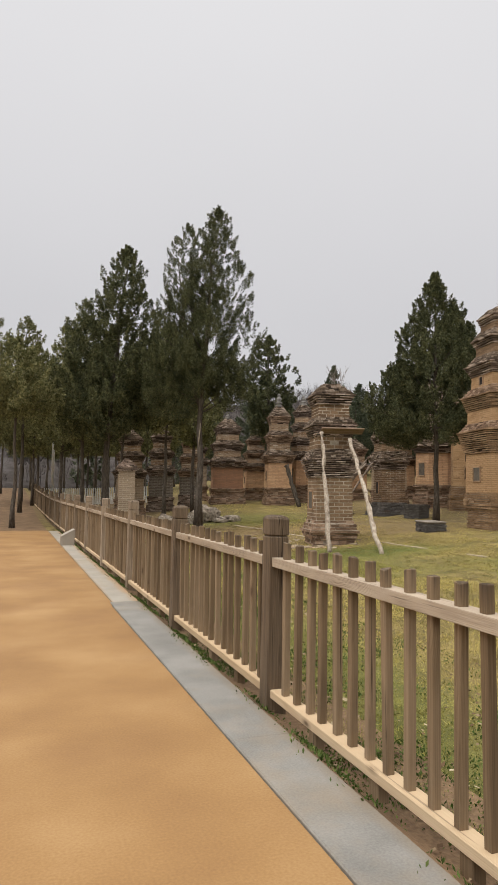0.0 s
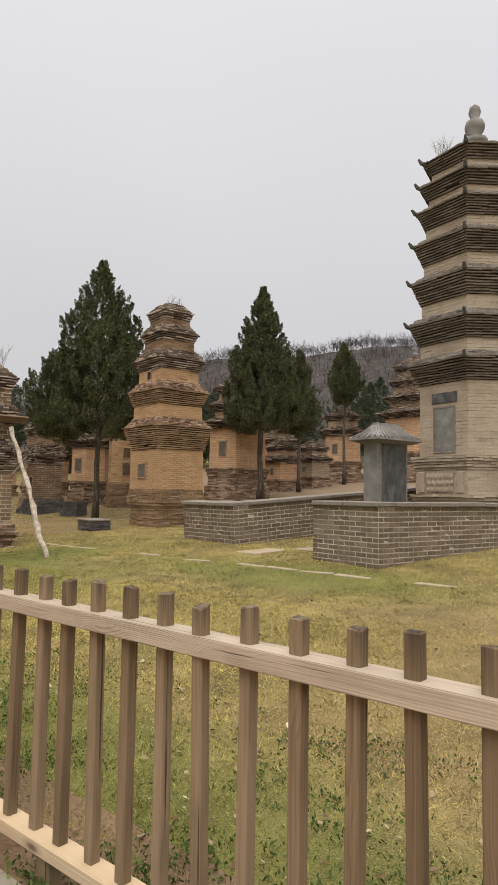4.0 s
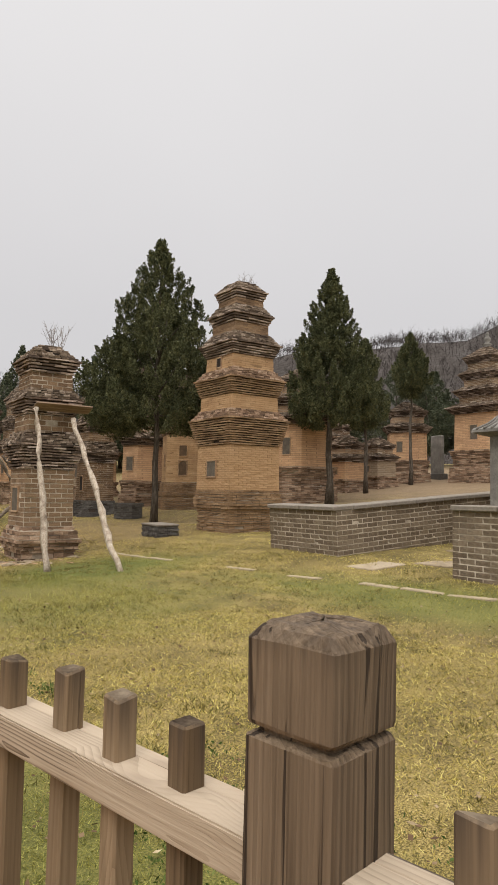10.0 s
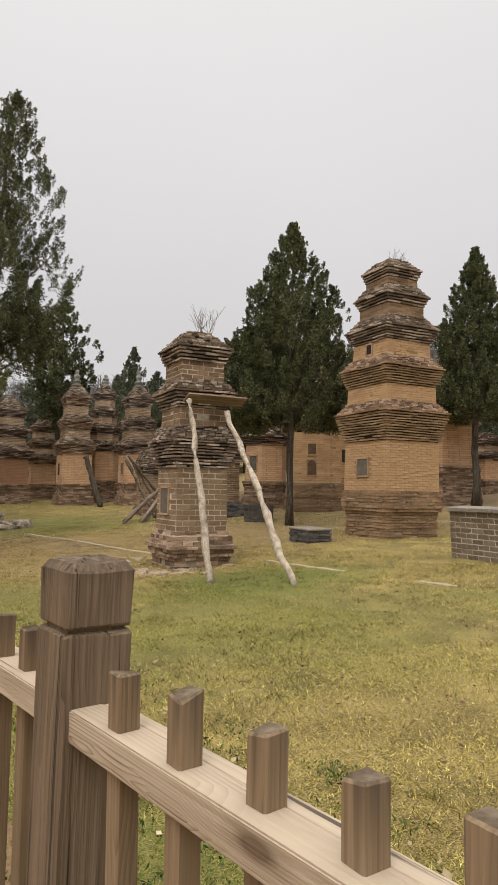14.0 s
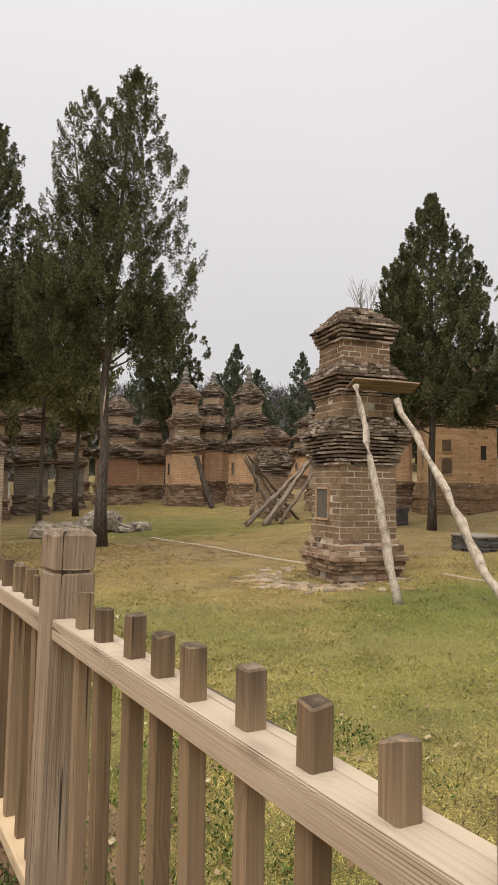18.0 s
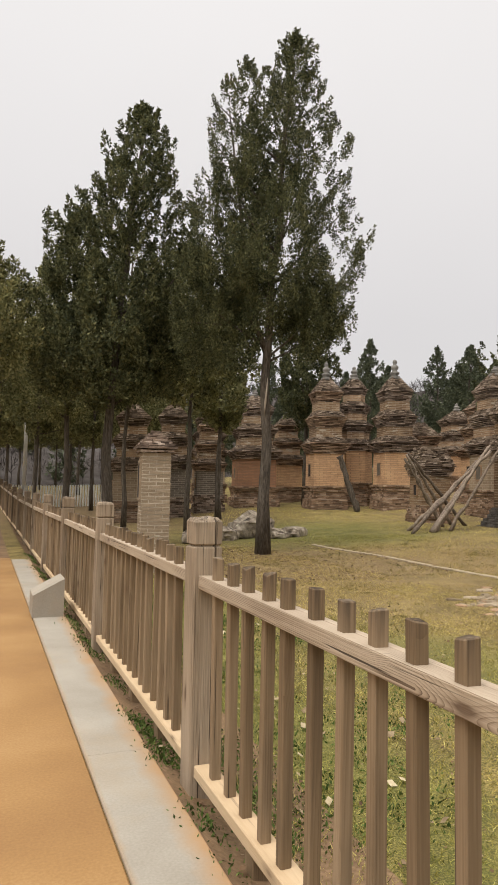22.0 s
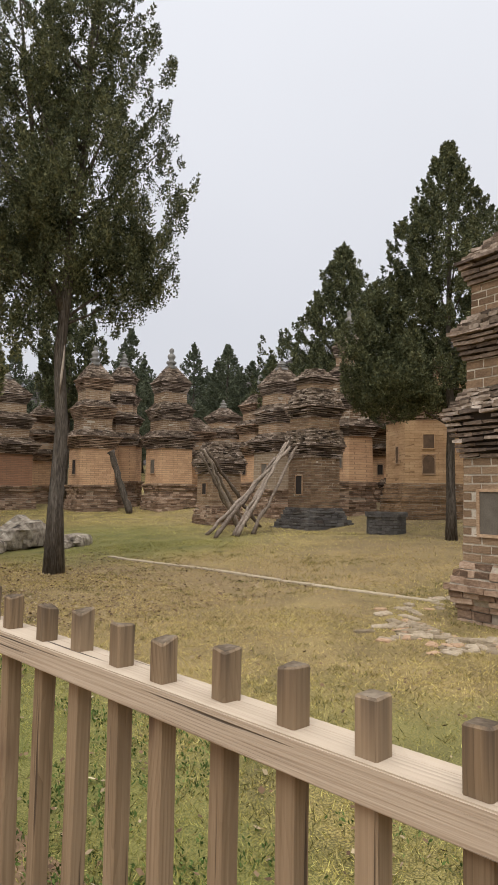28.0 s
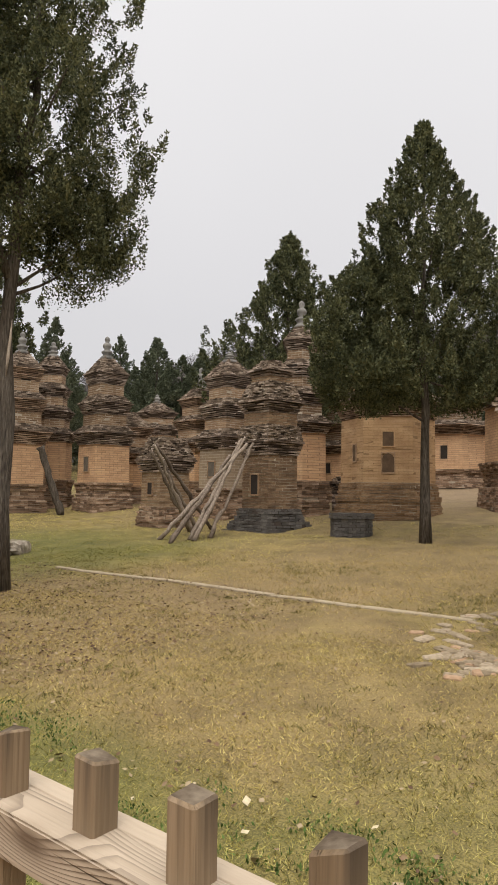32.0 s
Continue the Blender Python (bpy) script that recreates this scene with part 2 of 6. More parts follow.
def dusty_edge(name, x0, x1, reach, col, much):
    """Clay dust blown over one long edge of the strip, thinning inwards with a ragged border."""
    m = MATS[name]
    n, l = m.node_tree.nodes, m.node_tree.links
    bsdf = n["Principled BSDF"]
    co, sep, noi, rng_, ma, mix_ = (n.new("ShaderNode" + k) for k in ("TexCoord", "SeparateXYZ", "TexNoise", "MapRange", "Math", "Mix"))
    noi.inputs["Scale"].default_value, noi.inputs["Detail"].default_value, noi.inputs["Roughness"].default_value = 2.6, 7, 0.65
    l.new(co.outputs["Object"], sep.inputs[0])
    l.new(co.outputs["Object"], noi.inputs["Vector"])
    ma.operation, ma.inputs[1].default_value = "MULTIPLY_ADD", reach
    l.new(noi.outputs["Fac"], ma.inputs[0])
    l.new(sep.outputs["X"], ma.inputs[2])
    for key, val_ in (("From Min", x0 + reach / 2), ("From Max", x1 + reach / 2), ("To Min", 0.0), ("To Max", much)):
        rng_.inputs[key].default_value = val_
    l.new(ma.outputs[0], rng_.inputs["Value"])
    mix_.data_type = "RGBA"
    l.new(rng_.outputs["Result"], mix_.inputs["Factor"])
    l.new(bsdf.inputs["Base Color"].links[0].from_socket, mix_.inputs["A"])
    mix_.inputs["B"].default_value = (*col, 1)
    l.new(mix_.outputs["Result"], bsdf.inputs["Base Color"])


mat("clay_path", [(0.3, (0.205, 0.106, 0.039)), (0.5, (0.288, 0.162, 0.06)), (0.7, (0.38, 0.235, 0.102))], 0.9, 0.65, 0.5, 70, stain=0.5, stain_col=(0.205, 0.105, 0.043), stain_scale=0.7, spec=0.3, blend=0.3, dist=0.006)
mat("concrete", [(0.3, (0.15, 0.143, 0.128)), (0.55, (0.235, 0.225, 0.202)), (0.8, (0.32, 0.302, 0.268))], 2.2, 0.85, 0.25, 80, stain=0.5, stain_col=(0.30, 0.22, 0.13), stain_scale=1.0, blend=0.4)
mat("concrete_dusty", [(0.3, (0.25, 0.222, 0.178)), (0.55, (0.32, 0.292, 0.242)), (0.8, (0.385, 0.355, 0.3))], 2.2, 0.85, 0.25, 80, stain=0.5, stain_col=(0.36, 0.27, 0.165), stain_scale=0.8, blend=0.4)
mat("sign_stone", [(0.3, (0.25, 0.215, 0.17)), (0.55, (0.33, 0.295, 0.24)), (0.8, (0.4, 0.36, 0.3))], 3, 0.85, 0.3, 60, stain=0.5, stain_col=(0.3, 0.22, 0.14), stain_scale=3)
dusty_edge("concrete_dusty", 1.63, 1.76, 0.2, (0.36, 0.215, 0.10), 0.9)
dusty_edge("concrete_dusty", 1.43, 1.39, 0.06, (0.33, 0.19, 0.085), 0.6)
dusty_edge("concrete", 1.66, 1.77, 0.1, (0.2, 0.145, 0.085), 0.7)
mat("grass_ground", [(0.33, (0.0231, 0.0178, 0.0064)), (0.43, (0.0757, 0.0587, 0.0176)), (0.51, (0.192, 0.144, 0.0456)), (0.59, (0.312, 0.241, 0.0848)), (0.7, (0.445, 0.356, 0.152))], 1.6, 0.95, 1.0, 95, stain=0.5, stain_col=(0.085, 0.062, 0.026), stain_scale=0.9, dist=0.006, blend=0.7, zones=((0.1, 0.115, 0.023), (0.19, 0.13, 0.066), (0.2, 0.142, 0.086)))
mat("bare_earth", [(0.3, (0.1, 0.062, 0.035)), (0.55, (0.21, 0.134, 0.073)), (0.8, (0.36, 0.24, 0.137))], 1.8, 0.95, 0.9, 40, stain=0.5, stain_col=(0.06, 0.044, 0.025), stain_scale=1.5, dist=0.02, blend=0.5)
mat("brick_ochre", [(0.26, (0.30, 0.178, 0.088)), (0.5, (0.47, 0.30, 0.158)), (0.74, (0.60, 0.42, 0.245))], 1.3, 0.92, 0.5, 24, stretch=(1, 1, 4), island=0.06, objrand=0.09, stain=0.5, stain_col=(0.24, 0.125, 0.065), stain_scale=1.1, blend=0.4)
mat("brick_tan", [(0.26, (0.175, 0.107, 0.0632)), (0.5, (0.343, 0.224, 0.134)), (0.76, (0.546, 0.393, 0.258))], 1.7, 0.92, 0.7, 24, stretch=(1, 1, 3), island=0.2, objrand=0.12, stain=0.55, stain_col=(0.115, 0.078, 0.05), stain_scale=1.2, blend=0.5)
mat("brick_brown", [(0.28, (0.127, 0.079, 0.0463)), (0.5, (0.241, 0.157, 0.0936)), (0.74, (0.379, 0.268, 0.169))], 1.9, 0.94, 0.8, 30, stretch=(1, 1, 2), island=0.24, objrand=0.2, stain=0.5, stain_col=(0.085, 0.056, 0.035), stain_scale=1.6, blend=0.5)
mat("brick_grey", [(0.26, (0.088, 0.064, 0.042)), (0.5, (0.185, 0.14, 0.095)), (0.78, (0.31, 0.25, 0.178))], 1.6, 0.94, 0.7, 26, stretch=(1, 1, 0.6), island=0.12, objrand=0.2, stain=0.8, stain_col=(0.04, 0.031, 0.022), stain_scale=1.3, blend=0.42)
mat("eave_dark", [(0.28, (0.0746, 0.0535, 0.0406)), (0.5, (0.187, 0.136, 0.102)), (0.64, (0.309, 0.233, 0.18)), (0.8, (0.56, 0.464, 0.388))], 2.2, 0.95, 0.8, 20, stretch=(1, 1, 2), island=0.46, stain=0.5, stain_col=(0.06, 0.046, 0.035), stain_scale=1.3, blend=0.5)
mat("eave_brown", [(0.28, (0.116, 0.0738, 0.048)), (0.5, (0.266, 0.175, 0.115)), (0.66, (0.389, 0.27, 0.184)), (0.84, (0.581, 0.453, 0.344))], 2.2, 0.95, 0.8, 20, stretch=(1, 1, 2), island=0.42, stain=0.5, stain_col=(0.085, 0.058, 0.039), stain_scale=1.3, blend=0.5)
mat("eave_ochre", [(0.28, (0.13, 0.08, 0.044)), (0.5, (0.275, 0.176, 0.098)), (0.75, (0.44, 0.305, 0.182))], 1.8, 0.95, 0.7, 20, stretch=(1, 1, 2), island=0.12, stain=0.7, stain_col=(0.095, 0.062, 0.039), stain_scale=1.4, blend=0.5)
mat("eave_stone", [(0.28, (0.068, 0.054, 0.042)), (0.5, (0.15, 0.121, 0.094)), (0.68, (0.235, 0.196, 0.157)), (0.86, (0.44, 0.39, 0.33))], 2.2, 0.95, 0.8, 20, stretch=(1, 1, 2), island=0.1, stain=0.45, stain_col=(0.055, 0.044, 0.034), stain_scale=1.2, blend=0.5)
mat("roof_rubble", [(0.28, (0.07, 0.05, 0.0359)), (0.5, (0.182, 0.136, 0.0979)), (0.66, (0.29, 0.225, 0.168)), (0.84, (0.523, 0.437, 0.359))], 2.6, 0.96, 1.0, 20, island=0.5, stain=0.5, stain_col=(0.09, 0.07, 0.041), stain_scale=1.5, dist=0.02, blend=0.5)
mat("base_dark", [(0.22, (0.052, 0.048, 0.044)), (0.5, (0.11, 0.1, 0.09)), (0.8, (0.2, 0.182, 0.16))], 2.5, 0.95, 0.8, 30, island=0.22, stain=0.4, blend=0.5)
mat("mortar", [(0.3, (0.2, 0.16, 0.115)), (0.7, (0.5, 0.43, 0.335))], 3, 0.95, 0.6, 40, stain=0.8, stain_col=(0.10, 0.074, 0.052), stain_scale=2.2)
mat("mortar_pale", [(0.3, (0.34, 0.285, 0.215)), (0.7, (0.66, 0.585, 0.475))], 3, 0.95, 0.6, 40, stain=0.75, stain_col=(0.12, 0.088, 0.06), stain_scale=1.7)
mat("stone_grey", [(0.25, (0.10, 0.094, 0.084)), (0.5, (0.205, 0.194, 0.174)), (0.75, (0.33, 0.315, 0.285))], 2.5, 0.85, 0.5, 30, stain=0.65, stain_col=(0.065, 0.06, 0.053), stain_scale=1.8)
mat("stone_dark", [(0.3, (0.03, 0.03, 0.029)), (0.5, (0.075, 0.073, 0.07)), (0.75, (0.17, 0.165, 0.155))], 3, 0.7, 0.3, 40, stretch=(2, 2, 1), stain=0.4, stain_col=(0.24, 0.23, 0.215), stain_scale=2.5)
mat("coping", [(0.25, (0.135, 0.114, 0.092)), (0.5, (0.222, 0.193, 0.16)), (0.75, (0.32, 0.284, 0.24))], 2.2, 0.9, 0.6, 30, stain=0.55, stain_col=(0.09, 0.074, 0.058), stain_scale=1.6, blend=0.45)
mat("tablet", [(0.3, (0.085, 0.07, 0.055)), (0.6, (0.15, 0.128, 0.1)), (0.8, (0.22, 0.19, 0.155))], 5, 0.8, 0.2, 60)
mat("tablet_brown", [(0.3, (0.07, 0.044, 0.026)), (0.6, (0.135, 0.086, 0.05)), (0.8, (0.2, 0.135, 0.082))], 5, 0.85, 0.3, 50)
# flat near-black panes: the shade inside niches is put into the colour
mat("dark_hollow", [(0.3, (0.02, 0.015, 0.012)), (0.7, (0.045, 0.035, 0.028))], 6, 0.95, 0.2, 40)
mat("bark", [(0.32, (0.024, 0.018, 0.014)), (0.48, (0.082, 0.066, 0.05)), (0.68, (0.185, 0.157, 0.125))], 2.2, 0.95, 1.0, 9, stretch=(8, 8, 0.9), dist=0.05, stain=0.45, stain_col=(0.115, 0.102, 0.082), stain_scale=1.6, blend=0.55)
mat("pole_wood", [(0.3, (0.22, 0.165, 0.12)), (0.48, (0.42, 0.35, 0.27)), (0.7, (0.60, 0.53, 0.44))], 4, 0.85, 0.8, 16, stretch=(5, 5, 1.2), stain=0.85, stain_col=(0.11, 0.072, 0.047), stain_scale=5.5, dist=0.02, blend=0.5)
mat("plank_wood", [(0.3, (0.13, 0.085, 0.055)), (0.5, (0.225, 0.155, 0.105)), (0.72, (0.36, 0.275, 0.2))], 2, 0.85, 0.5, 40, stretch=(1, 12, 12), stain=0.4, stain_col=(0.09, 0.06, 0.04), stain_scale=2)
mat("prop_wood", [(0.28, (0.115, 0.085, 0.062)), (0.5, (0.26, 0.205, 0.155)), (0.74, (0.42, 0.35, 0.275))], 4, 0.88, 0.8, 16, stretch=(5, 5, 1.2), objrand=0.4, stain=0.6, stain_col=(0.06, 0.044, 0.033), stain_scale=3.5, dist=0.02, blend=0.5)
mat("rock", [(0.36, (0.04, 0.032, 0.024)), (0.46, (0.25, 0.205, 0.155)), (0.66, (0.58, 0.505, 0.40))], 2.2, 0.9, 1.0, 8, stain=0.6, stain_col=(0.08, 0.062, 0.044), stain_scale=2.4, dist=0.08, blend=0.5)
leaf("leaf_juniper", (0.0324, 0.0392, 0.0203), (0.0955, 0.106, 0.0526), (0.21, 0.206, 0.0963))
leaf("leaf_grove", (0.0592, 0.0627, 0.0282), (0.162, 0.164, 0.0716), (0.349, 0.328, 0.147))
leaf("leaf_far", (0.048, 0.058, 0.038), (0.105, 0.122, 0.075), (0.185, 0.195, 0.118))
mat("grass_blade", [(0.2, (0.0764, 0.0793, 0.014)), (0.38, (0.203, 0.173, 0.034)), (0.53, (0.492, 0.379, 0.093)), (0.76, (0.8, 0.707, 0.25))], 1.0, 0.85, 0, 19, island=0.5, stain=0.4, stain_col=(0.125, 0.085, 0.036), stain_scale=0.8, blend=0.62, zones=((0.165, 0.185, 0.035), (0.36, 0.255, 0.112), (0.34, 0.25, 0.15)))
mat("weed_green", [(0.25, (0.035, 0.058, 0.014)), (0.55, (0.08, 0.122, 0.03)), (0.8, (0.18, 0.215, 0.065))], 2, 0.85, 0, 12, island=0.5, spec=0.1)
mat("dead_leaf", [(0.2, (0.075, 0.0418, 0.0218)), (0.55, (0.15, 0.09, 0.0462)), (0.85, (0.315, 0.245, 0.15))], 3, 0.85, 0, 20, island=0.8)
mat("pale_leaf", [(0.2, (0.16, 0.109, 0.0592)), (0.55, (0.336, 0.265, 0.155)), (0.85, (0.544, 0.468, 0.311))], 9, 0.8, 0.3, 60, island=0.6)
mat("twig", [(0.3, (0.17, 0.14, 0.12)), (0.7, (0.3, 0.26, 0.23))], 3, 0.9, 0, 12)
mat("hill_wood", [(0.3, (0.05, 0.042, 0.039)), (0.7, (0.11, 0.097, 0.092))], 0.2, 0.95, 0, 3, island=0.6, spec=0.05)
# hill earth raised a little: distance haze is put into this colour
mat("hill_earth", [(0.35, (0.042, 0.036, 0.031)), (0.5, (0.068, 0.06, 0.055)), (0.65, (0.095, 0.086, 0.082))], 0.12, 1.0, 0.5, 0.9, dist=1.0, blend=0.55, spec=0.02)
mat("ochre_core", [(0.3, (0.22, 0.13, 0.065)), (0.7, (0.38, 0.25, 0.135))], 3, 0.95, 0.5, 40, stain=0.3)
# core tone near-black: shadow in the gaps between courses is partly this colour
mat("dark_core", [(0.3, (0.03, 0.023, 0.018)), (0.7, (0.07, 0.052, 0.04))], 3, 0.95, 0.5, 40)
mat("brick_pale", [(0.24, (0.25, 0.195, 0.135)), (0.5, (0.39, 0.318, 0.232)), (0.78, (0.5, 0.425, 0.33))], 1.2, 0.92, 0.5, 24, stretch=(1, 1, 1.6), island=0.06, stain=0.5, stain_col=(0.235, 0.182, 0.13), stain_scale=0.9, blend=0.45)
mat("kerb_stone", [(0.3, (0.24, 0.19, 0.12)), (0.7, (0.42, 0.35, 0.24))], 3, 0.9, 0.5, 40, stain=0.55, stain_col=(0.17, 0.125, 0.065), stain_scale=2)
mat("slab_stone", [(0.3, (0.15, 0.112, 0.068)), (0.5, (0.27, 0.212, 0.14)), (0.72, (0.45, 0.375, 0.27))], 3, 0.92, 0.7, 30, objrand=0.3, stain=0.6, stain_col=(0.13, 0.095, 0.05), stain_scale=3)
mat("white_paint", [(0.3, (0.6, 0.6, 0.58)), (0.7, (0.78, 0.78, 0.76))], 3, 0.6, 0.1, 40)
brick_mat("far_ochre", (0.62, 0.40, 0.232), (0.5, 0.305, 0.172), (0.33, 0.215, 0.13), width=0.34, height=0.085, stain=0.75, stain_col=(0.26, 0.15, 0.088))
mat("brick_sand", [(0.26, (0.19, 0.138, 0.09)), (0.5, (0.31, 0.238, 0.162)), (0.76, (0.43, 0.345, 0.25))], 1.7, 0.92, 0.7, 26, stretch=(1, 1, 2), island=0.08, objrand=0.14, stain=0.5, stain_col=(0.15, 0.11, 0.075), stain_scale=1.4, blend=0.45)
brick_mat("far_tan", (0.34, 0.255, 0.17), (0.25, 0.185, 0.12), (0.42, 0.36, 0.28), width=0.32, height=0.09, stain=0.5, stain_col=(0.14, 0.105, 0.075))
brick_mat("far_grey", (0.2, 0.17, 0.135), (0.13, 0.108, 0.084), (0.4, 0.35, 0.285), width=0.3, height=0.09, stain=0.5)
brick_mat("far_red", (0.33, 0.175, 0.10), (0.27, 0.145, 0.085), (0.2, 0.13, 0.085), stain=0.45, stain_col=(0.16, 0.11, 0.075))

def wood(name, stops, axis, rings=55.0, contrast=0.5, knots=1.0, crack=0.8, split_at=0.66, dust=0.0, dust_col=(0.5, 0.42, 0.32), tops=None, dist=0.003, wear=0.5, wear_col=(0.11, 0.08, 0.05), shade=0.2):
    """Weathered timber sawn off the pith: growth rings that wander and bend round knots, fine fibres, drying cracks, worn patches,
    dust on what faces up, and weathering that runs down from the tops given as (from, to) along z; every board differs."""
    m = bpy.data.materials.new(name)
    m.use_nodes = True
    n, l = m.node_tree.nodes, m.node_tree.links
    bsdf = n["Principled BSDF"]
    bsdf.inputs["Roughness"].default_value, bsdf.inputs["Specular IOR Level"].default_value = 0.82, 0.25
    co, info, off, sh = n.new("ShaderNodeTexCoord"), n.new("ShaderNodeObjectInfo"), n.new("ShaderNodeMath"), n.new("ShaderNodeVectorMath")
    off.operation, off.inputs[1].default_value = "MULTIPLY", 41.0
    l.new(info.outputs["Random"], off.inputs[0])
    sh.operation = "ADD"
    l.new(co.outputs["Object"], sh.inputs[0])
    l.new(off.outputs[0], sh.inputs[1])

    def scaled(k_along, k_across, src):
        mp_ = n.new("ShaderNodeMapping")
        mp_.inputs["Scale"].default_value = [k_along if i == axis else k_across for i in range(3)]
        l.new(src, mp_.inputs["Vector"])
        return mp_.outputs[0]

    def tex(vec, detail=4, scale=1.0):
        t_ = n.new("ShaderNodeTexNoise")
        t_.inputs["Scale"].default_value, t_.inputs["Detail"].default_value = scale, detail
        l.new(vec, t_.inputs["Vector"])
        return t_.outputs["Fac"]

    def ranged(src, a, b, lo, hi):
        r_ = n.new("ShaderNodeMapRange")
        for key, val_ in (("From Min", a), ("From Max", b), ("To Min", lo), ("To Max", hi)):
            r_.inputs[key].default_value = val_
        l.new(src, r_.inputs["Value"])
        return r_.outputs["Result"]

    def calc(kind_, a, b, c=None):
        q = n.new("ShaderNodeMath")
        q.operation = kind_
        for k, val_ in enumerate((a, b, c)):
            if val_ is None:
                continue
            if isinstance(val_, (int, float)):
                q.inputs[k].default_value = val_
            else:
                l.new(val_, q.inputs[k])
        return q.outputs[0]

    def tint(fac, col, rgb):
        x_ = n.new("ShaderNodeMix")
        x_.data_type = "RGBA"
        l.new(fac, x_.inputs["Factor"])
        l.new(col, x_.inputs["A"])
        x_.inputs["B"].default_value = (*rgb, 1)
        return x_.outputs["Result"]

    vor = n.new("ShaderNodeTexVoronoi")
    vor.inputs["Scale"].default_value = 1.0
    l.new(scaled(2.1, 6.0, sh.outputs[0]), vor.inputs["Vector"])
    knot = ranged(vor.outputs["Distance"], 0.03, 0.4, 0.034 * knots, 0.0)
    # distance from a pith that lies beside the board and wanders along it
    sep = n.new("ShaderNodeSeparateXYZ")
    l.new(co.outputs["Object"], sep.inputs[0])
    u, w = [sep.outputs[k] for k in range(3) if k != axis]
    drift = calc("MULTIPLY_ADD", tex(scaled(0.6, 1.5, sh.outputs[0]), 2), 0.05, 0.02)
    u2, w2 = calc("ADD", u, drift), calc("ADD", w, calc("MULTIPLY_ADD", info.outputs["Random"], 0.05, 0.015))
    rad = calc("POWER", calc("ADD", calc("MULTIPLY", u2, u2), calc("MULTIPLY", w2, w2)), 0.5)
    rad = calc("ADD", calc("ADD", rad, knot), calc("MULTIPLY", tex(scaled(1.1, 7.0, sh.outputs[0]), 3), 0.022))
    ring = calc("FRACT", calc("MULTIPLY", rad, rings * 3.2), 0)
    ring = calc("POWER", ring, 2.2)
    fibre = tex(scaled(2.2, 130.0, sh.outputs[0]), 3)
    broad = tex(scaled(1.0, 11.0, sh.outputs[0]), 5)
    val = calc("ADD", calc("MULTIPLY_ADD", fibre, 0.35, 0.33), calc("MULTIPLY", broad, 0.4))
    ring = calc("MULTIPLY", ring, ranged(tex(scaled(1.3, 5.0, sh.outputs[0]), 3), 0.4, 0.62, 0.12, 1.0))
    val = calc("SUBTRACT", val, calc("MULTIPLY", calc("SUBTRACT", ring, 0.22), contrast * 0.5))
    val = calc("ADD", val, calc("MULTIPLY_ADD", info.outputs["Random"], shade, -0.2 - shade / 2))
    ramp = n.new("ShaderNodeValToRGB")
    els = ramp.color_ramp.elements
    while len(els) < len(stops):
        els.new(0.5)
    for el, (p, c) in zip(els, stops):
        el.position, el.color = p, (*c, 1)
    l.new(val, ramp.inputs[0])
    col = tint(ranged(tex(scaled(1.6, 9.0, sh.outputs[0]), 5), 0.52, 0.75, 0.0, wear), ramp.outputs["Color"], wear_col)
    if knots:
        col = tint(ranged(vor.outputs["Distance"], 0.06, 0.11, 0.8, 0.0), col, (0.07, 0.042, 0.024))
        col = tint(ranged(vor.outputs["Distance"], 0.1, 0.19, 0.4, 0.0), col, (0.14, 0.09, 0.055))
    if dust:
        geo, nz = n.new("ShaderNodeNewGeometry"), n.new("ShaderNodeSeparateXYZ")
        l.new(geo.outputs["Normal"], nz.inputs[0])
        lay = calc("MULTIPLY", ranged(nz.outputs["Z"], 0.6, 0.95, 0.0, dust), ranged(tex(scaled(2.0, 6.0, sh.outputs[0]), 5), 0.3, 0.6, 0.55, 1.0))
        col = tint(lay, col, dust_col)
    split = ranged(tex(scaled(0.9, 62.0, sh.outputs[0]), 3), split_at, split_at + 0.04, 0.0, crack)
    if tops:
        run = calc("MULTIPLY", ranged(sep.outputs["Z"], tops[0], tops[1], 0.0, 1.0), ranged(tex(scaled(1.2, 45.0, sh.outputs[0]), 4), 0.38, 0.6, 0.1, 1.0))
        col = tint(calc("MULTIPLY", run, 0.85), col, (0.045, 0.034, 0.026))
    col = tint(split, col, (0.03, 0.02, 0.013))
    l.new(col, bsdf.inputs["Base Color"])
    dent, bp = calc("SUBTRACT", calc("SUBTRACT", fibre, split), calc("MULTIPLY", ring, contrast * 0.7)), n.new("ShaderNodeBump")
    bp.inputs["Strength"].default_value, bp.inputs["Distance"].default_value = 0.7, dist
    l.new(dent, bp.inputs["Height"])
    l.new(bp.outputs[0], bsdf.inputs["Normal"])
    MATS[name] = m


wood("fence_wood", [(0.2, (0.088, 0.058, 0.032)), (0.45, (0.186, 0.128, 0.073)), (0.72, (0.3, 0.218, 0.137))], 2, rings=34, contrast=0.3, wear=0.6, wear_col=(0.1, 0.07, 0.042), split_at=0.67, knots=0.7, tops=(1.0, 1.14), shade=0.3)
mat("end_grain", [(0.3, (0.03, 0.022, 0.016)), (0.5, (0.095, 0.072, 0.05)), (0.7, (0.2, 0.16, 0.115))], 14, 1.0, 1.0, 60, objrand=0.25, dist=0.008, spec=0.05)
wood("post_wood", [(0.2, (0.072, 0.049, 0.03)), (0.45, (0.19, 0.138, 0.09)), (0.74, (0.36, 0.285, 0.205))], 2, rings=30, contrast=0.26, split_at=0.61, crack=0.9, wear=0.6, wear_col=(0.1, 0.07, 0.042), dist=0.009, tops=(1.25, 1.33), knots=0.4, shade=0.34)
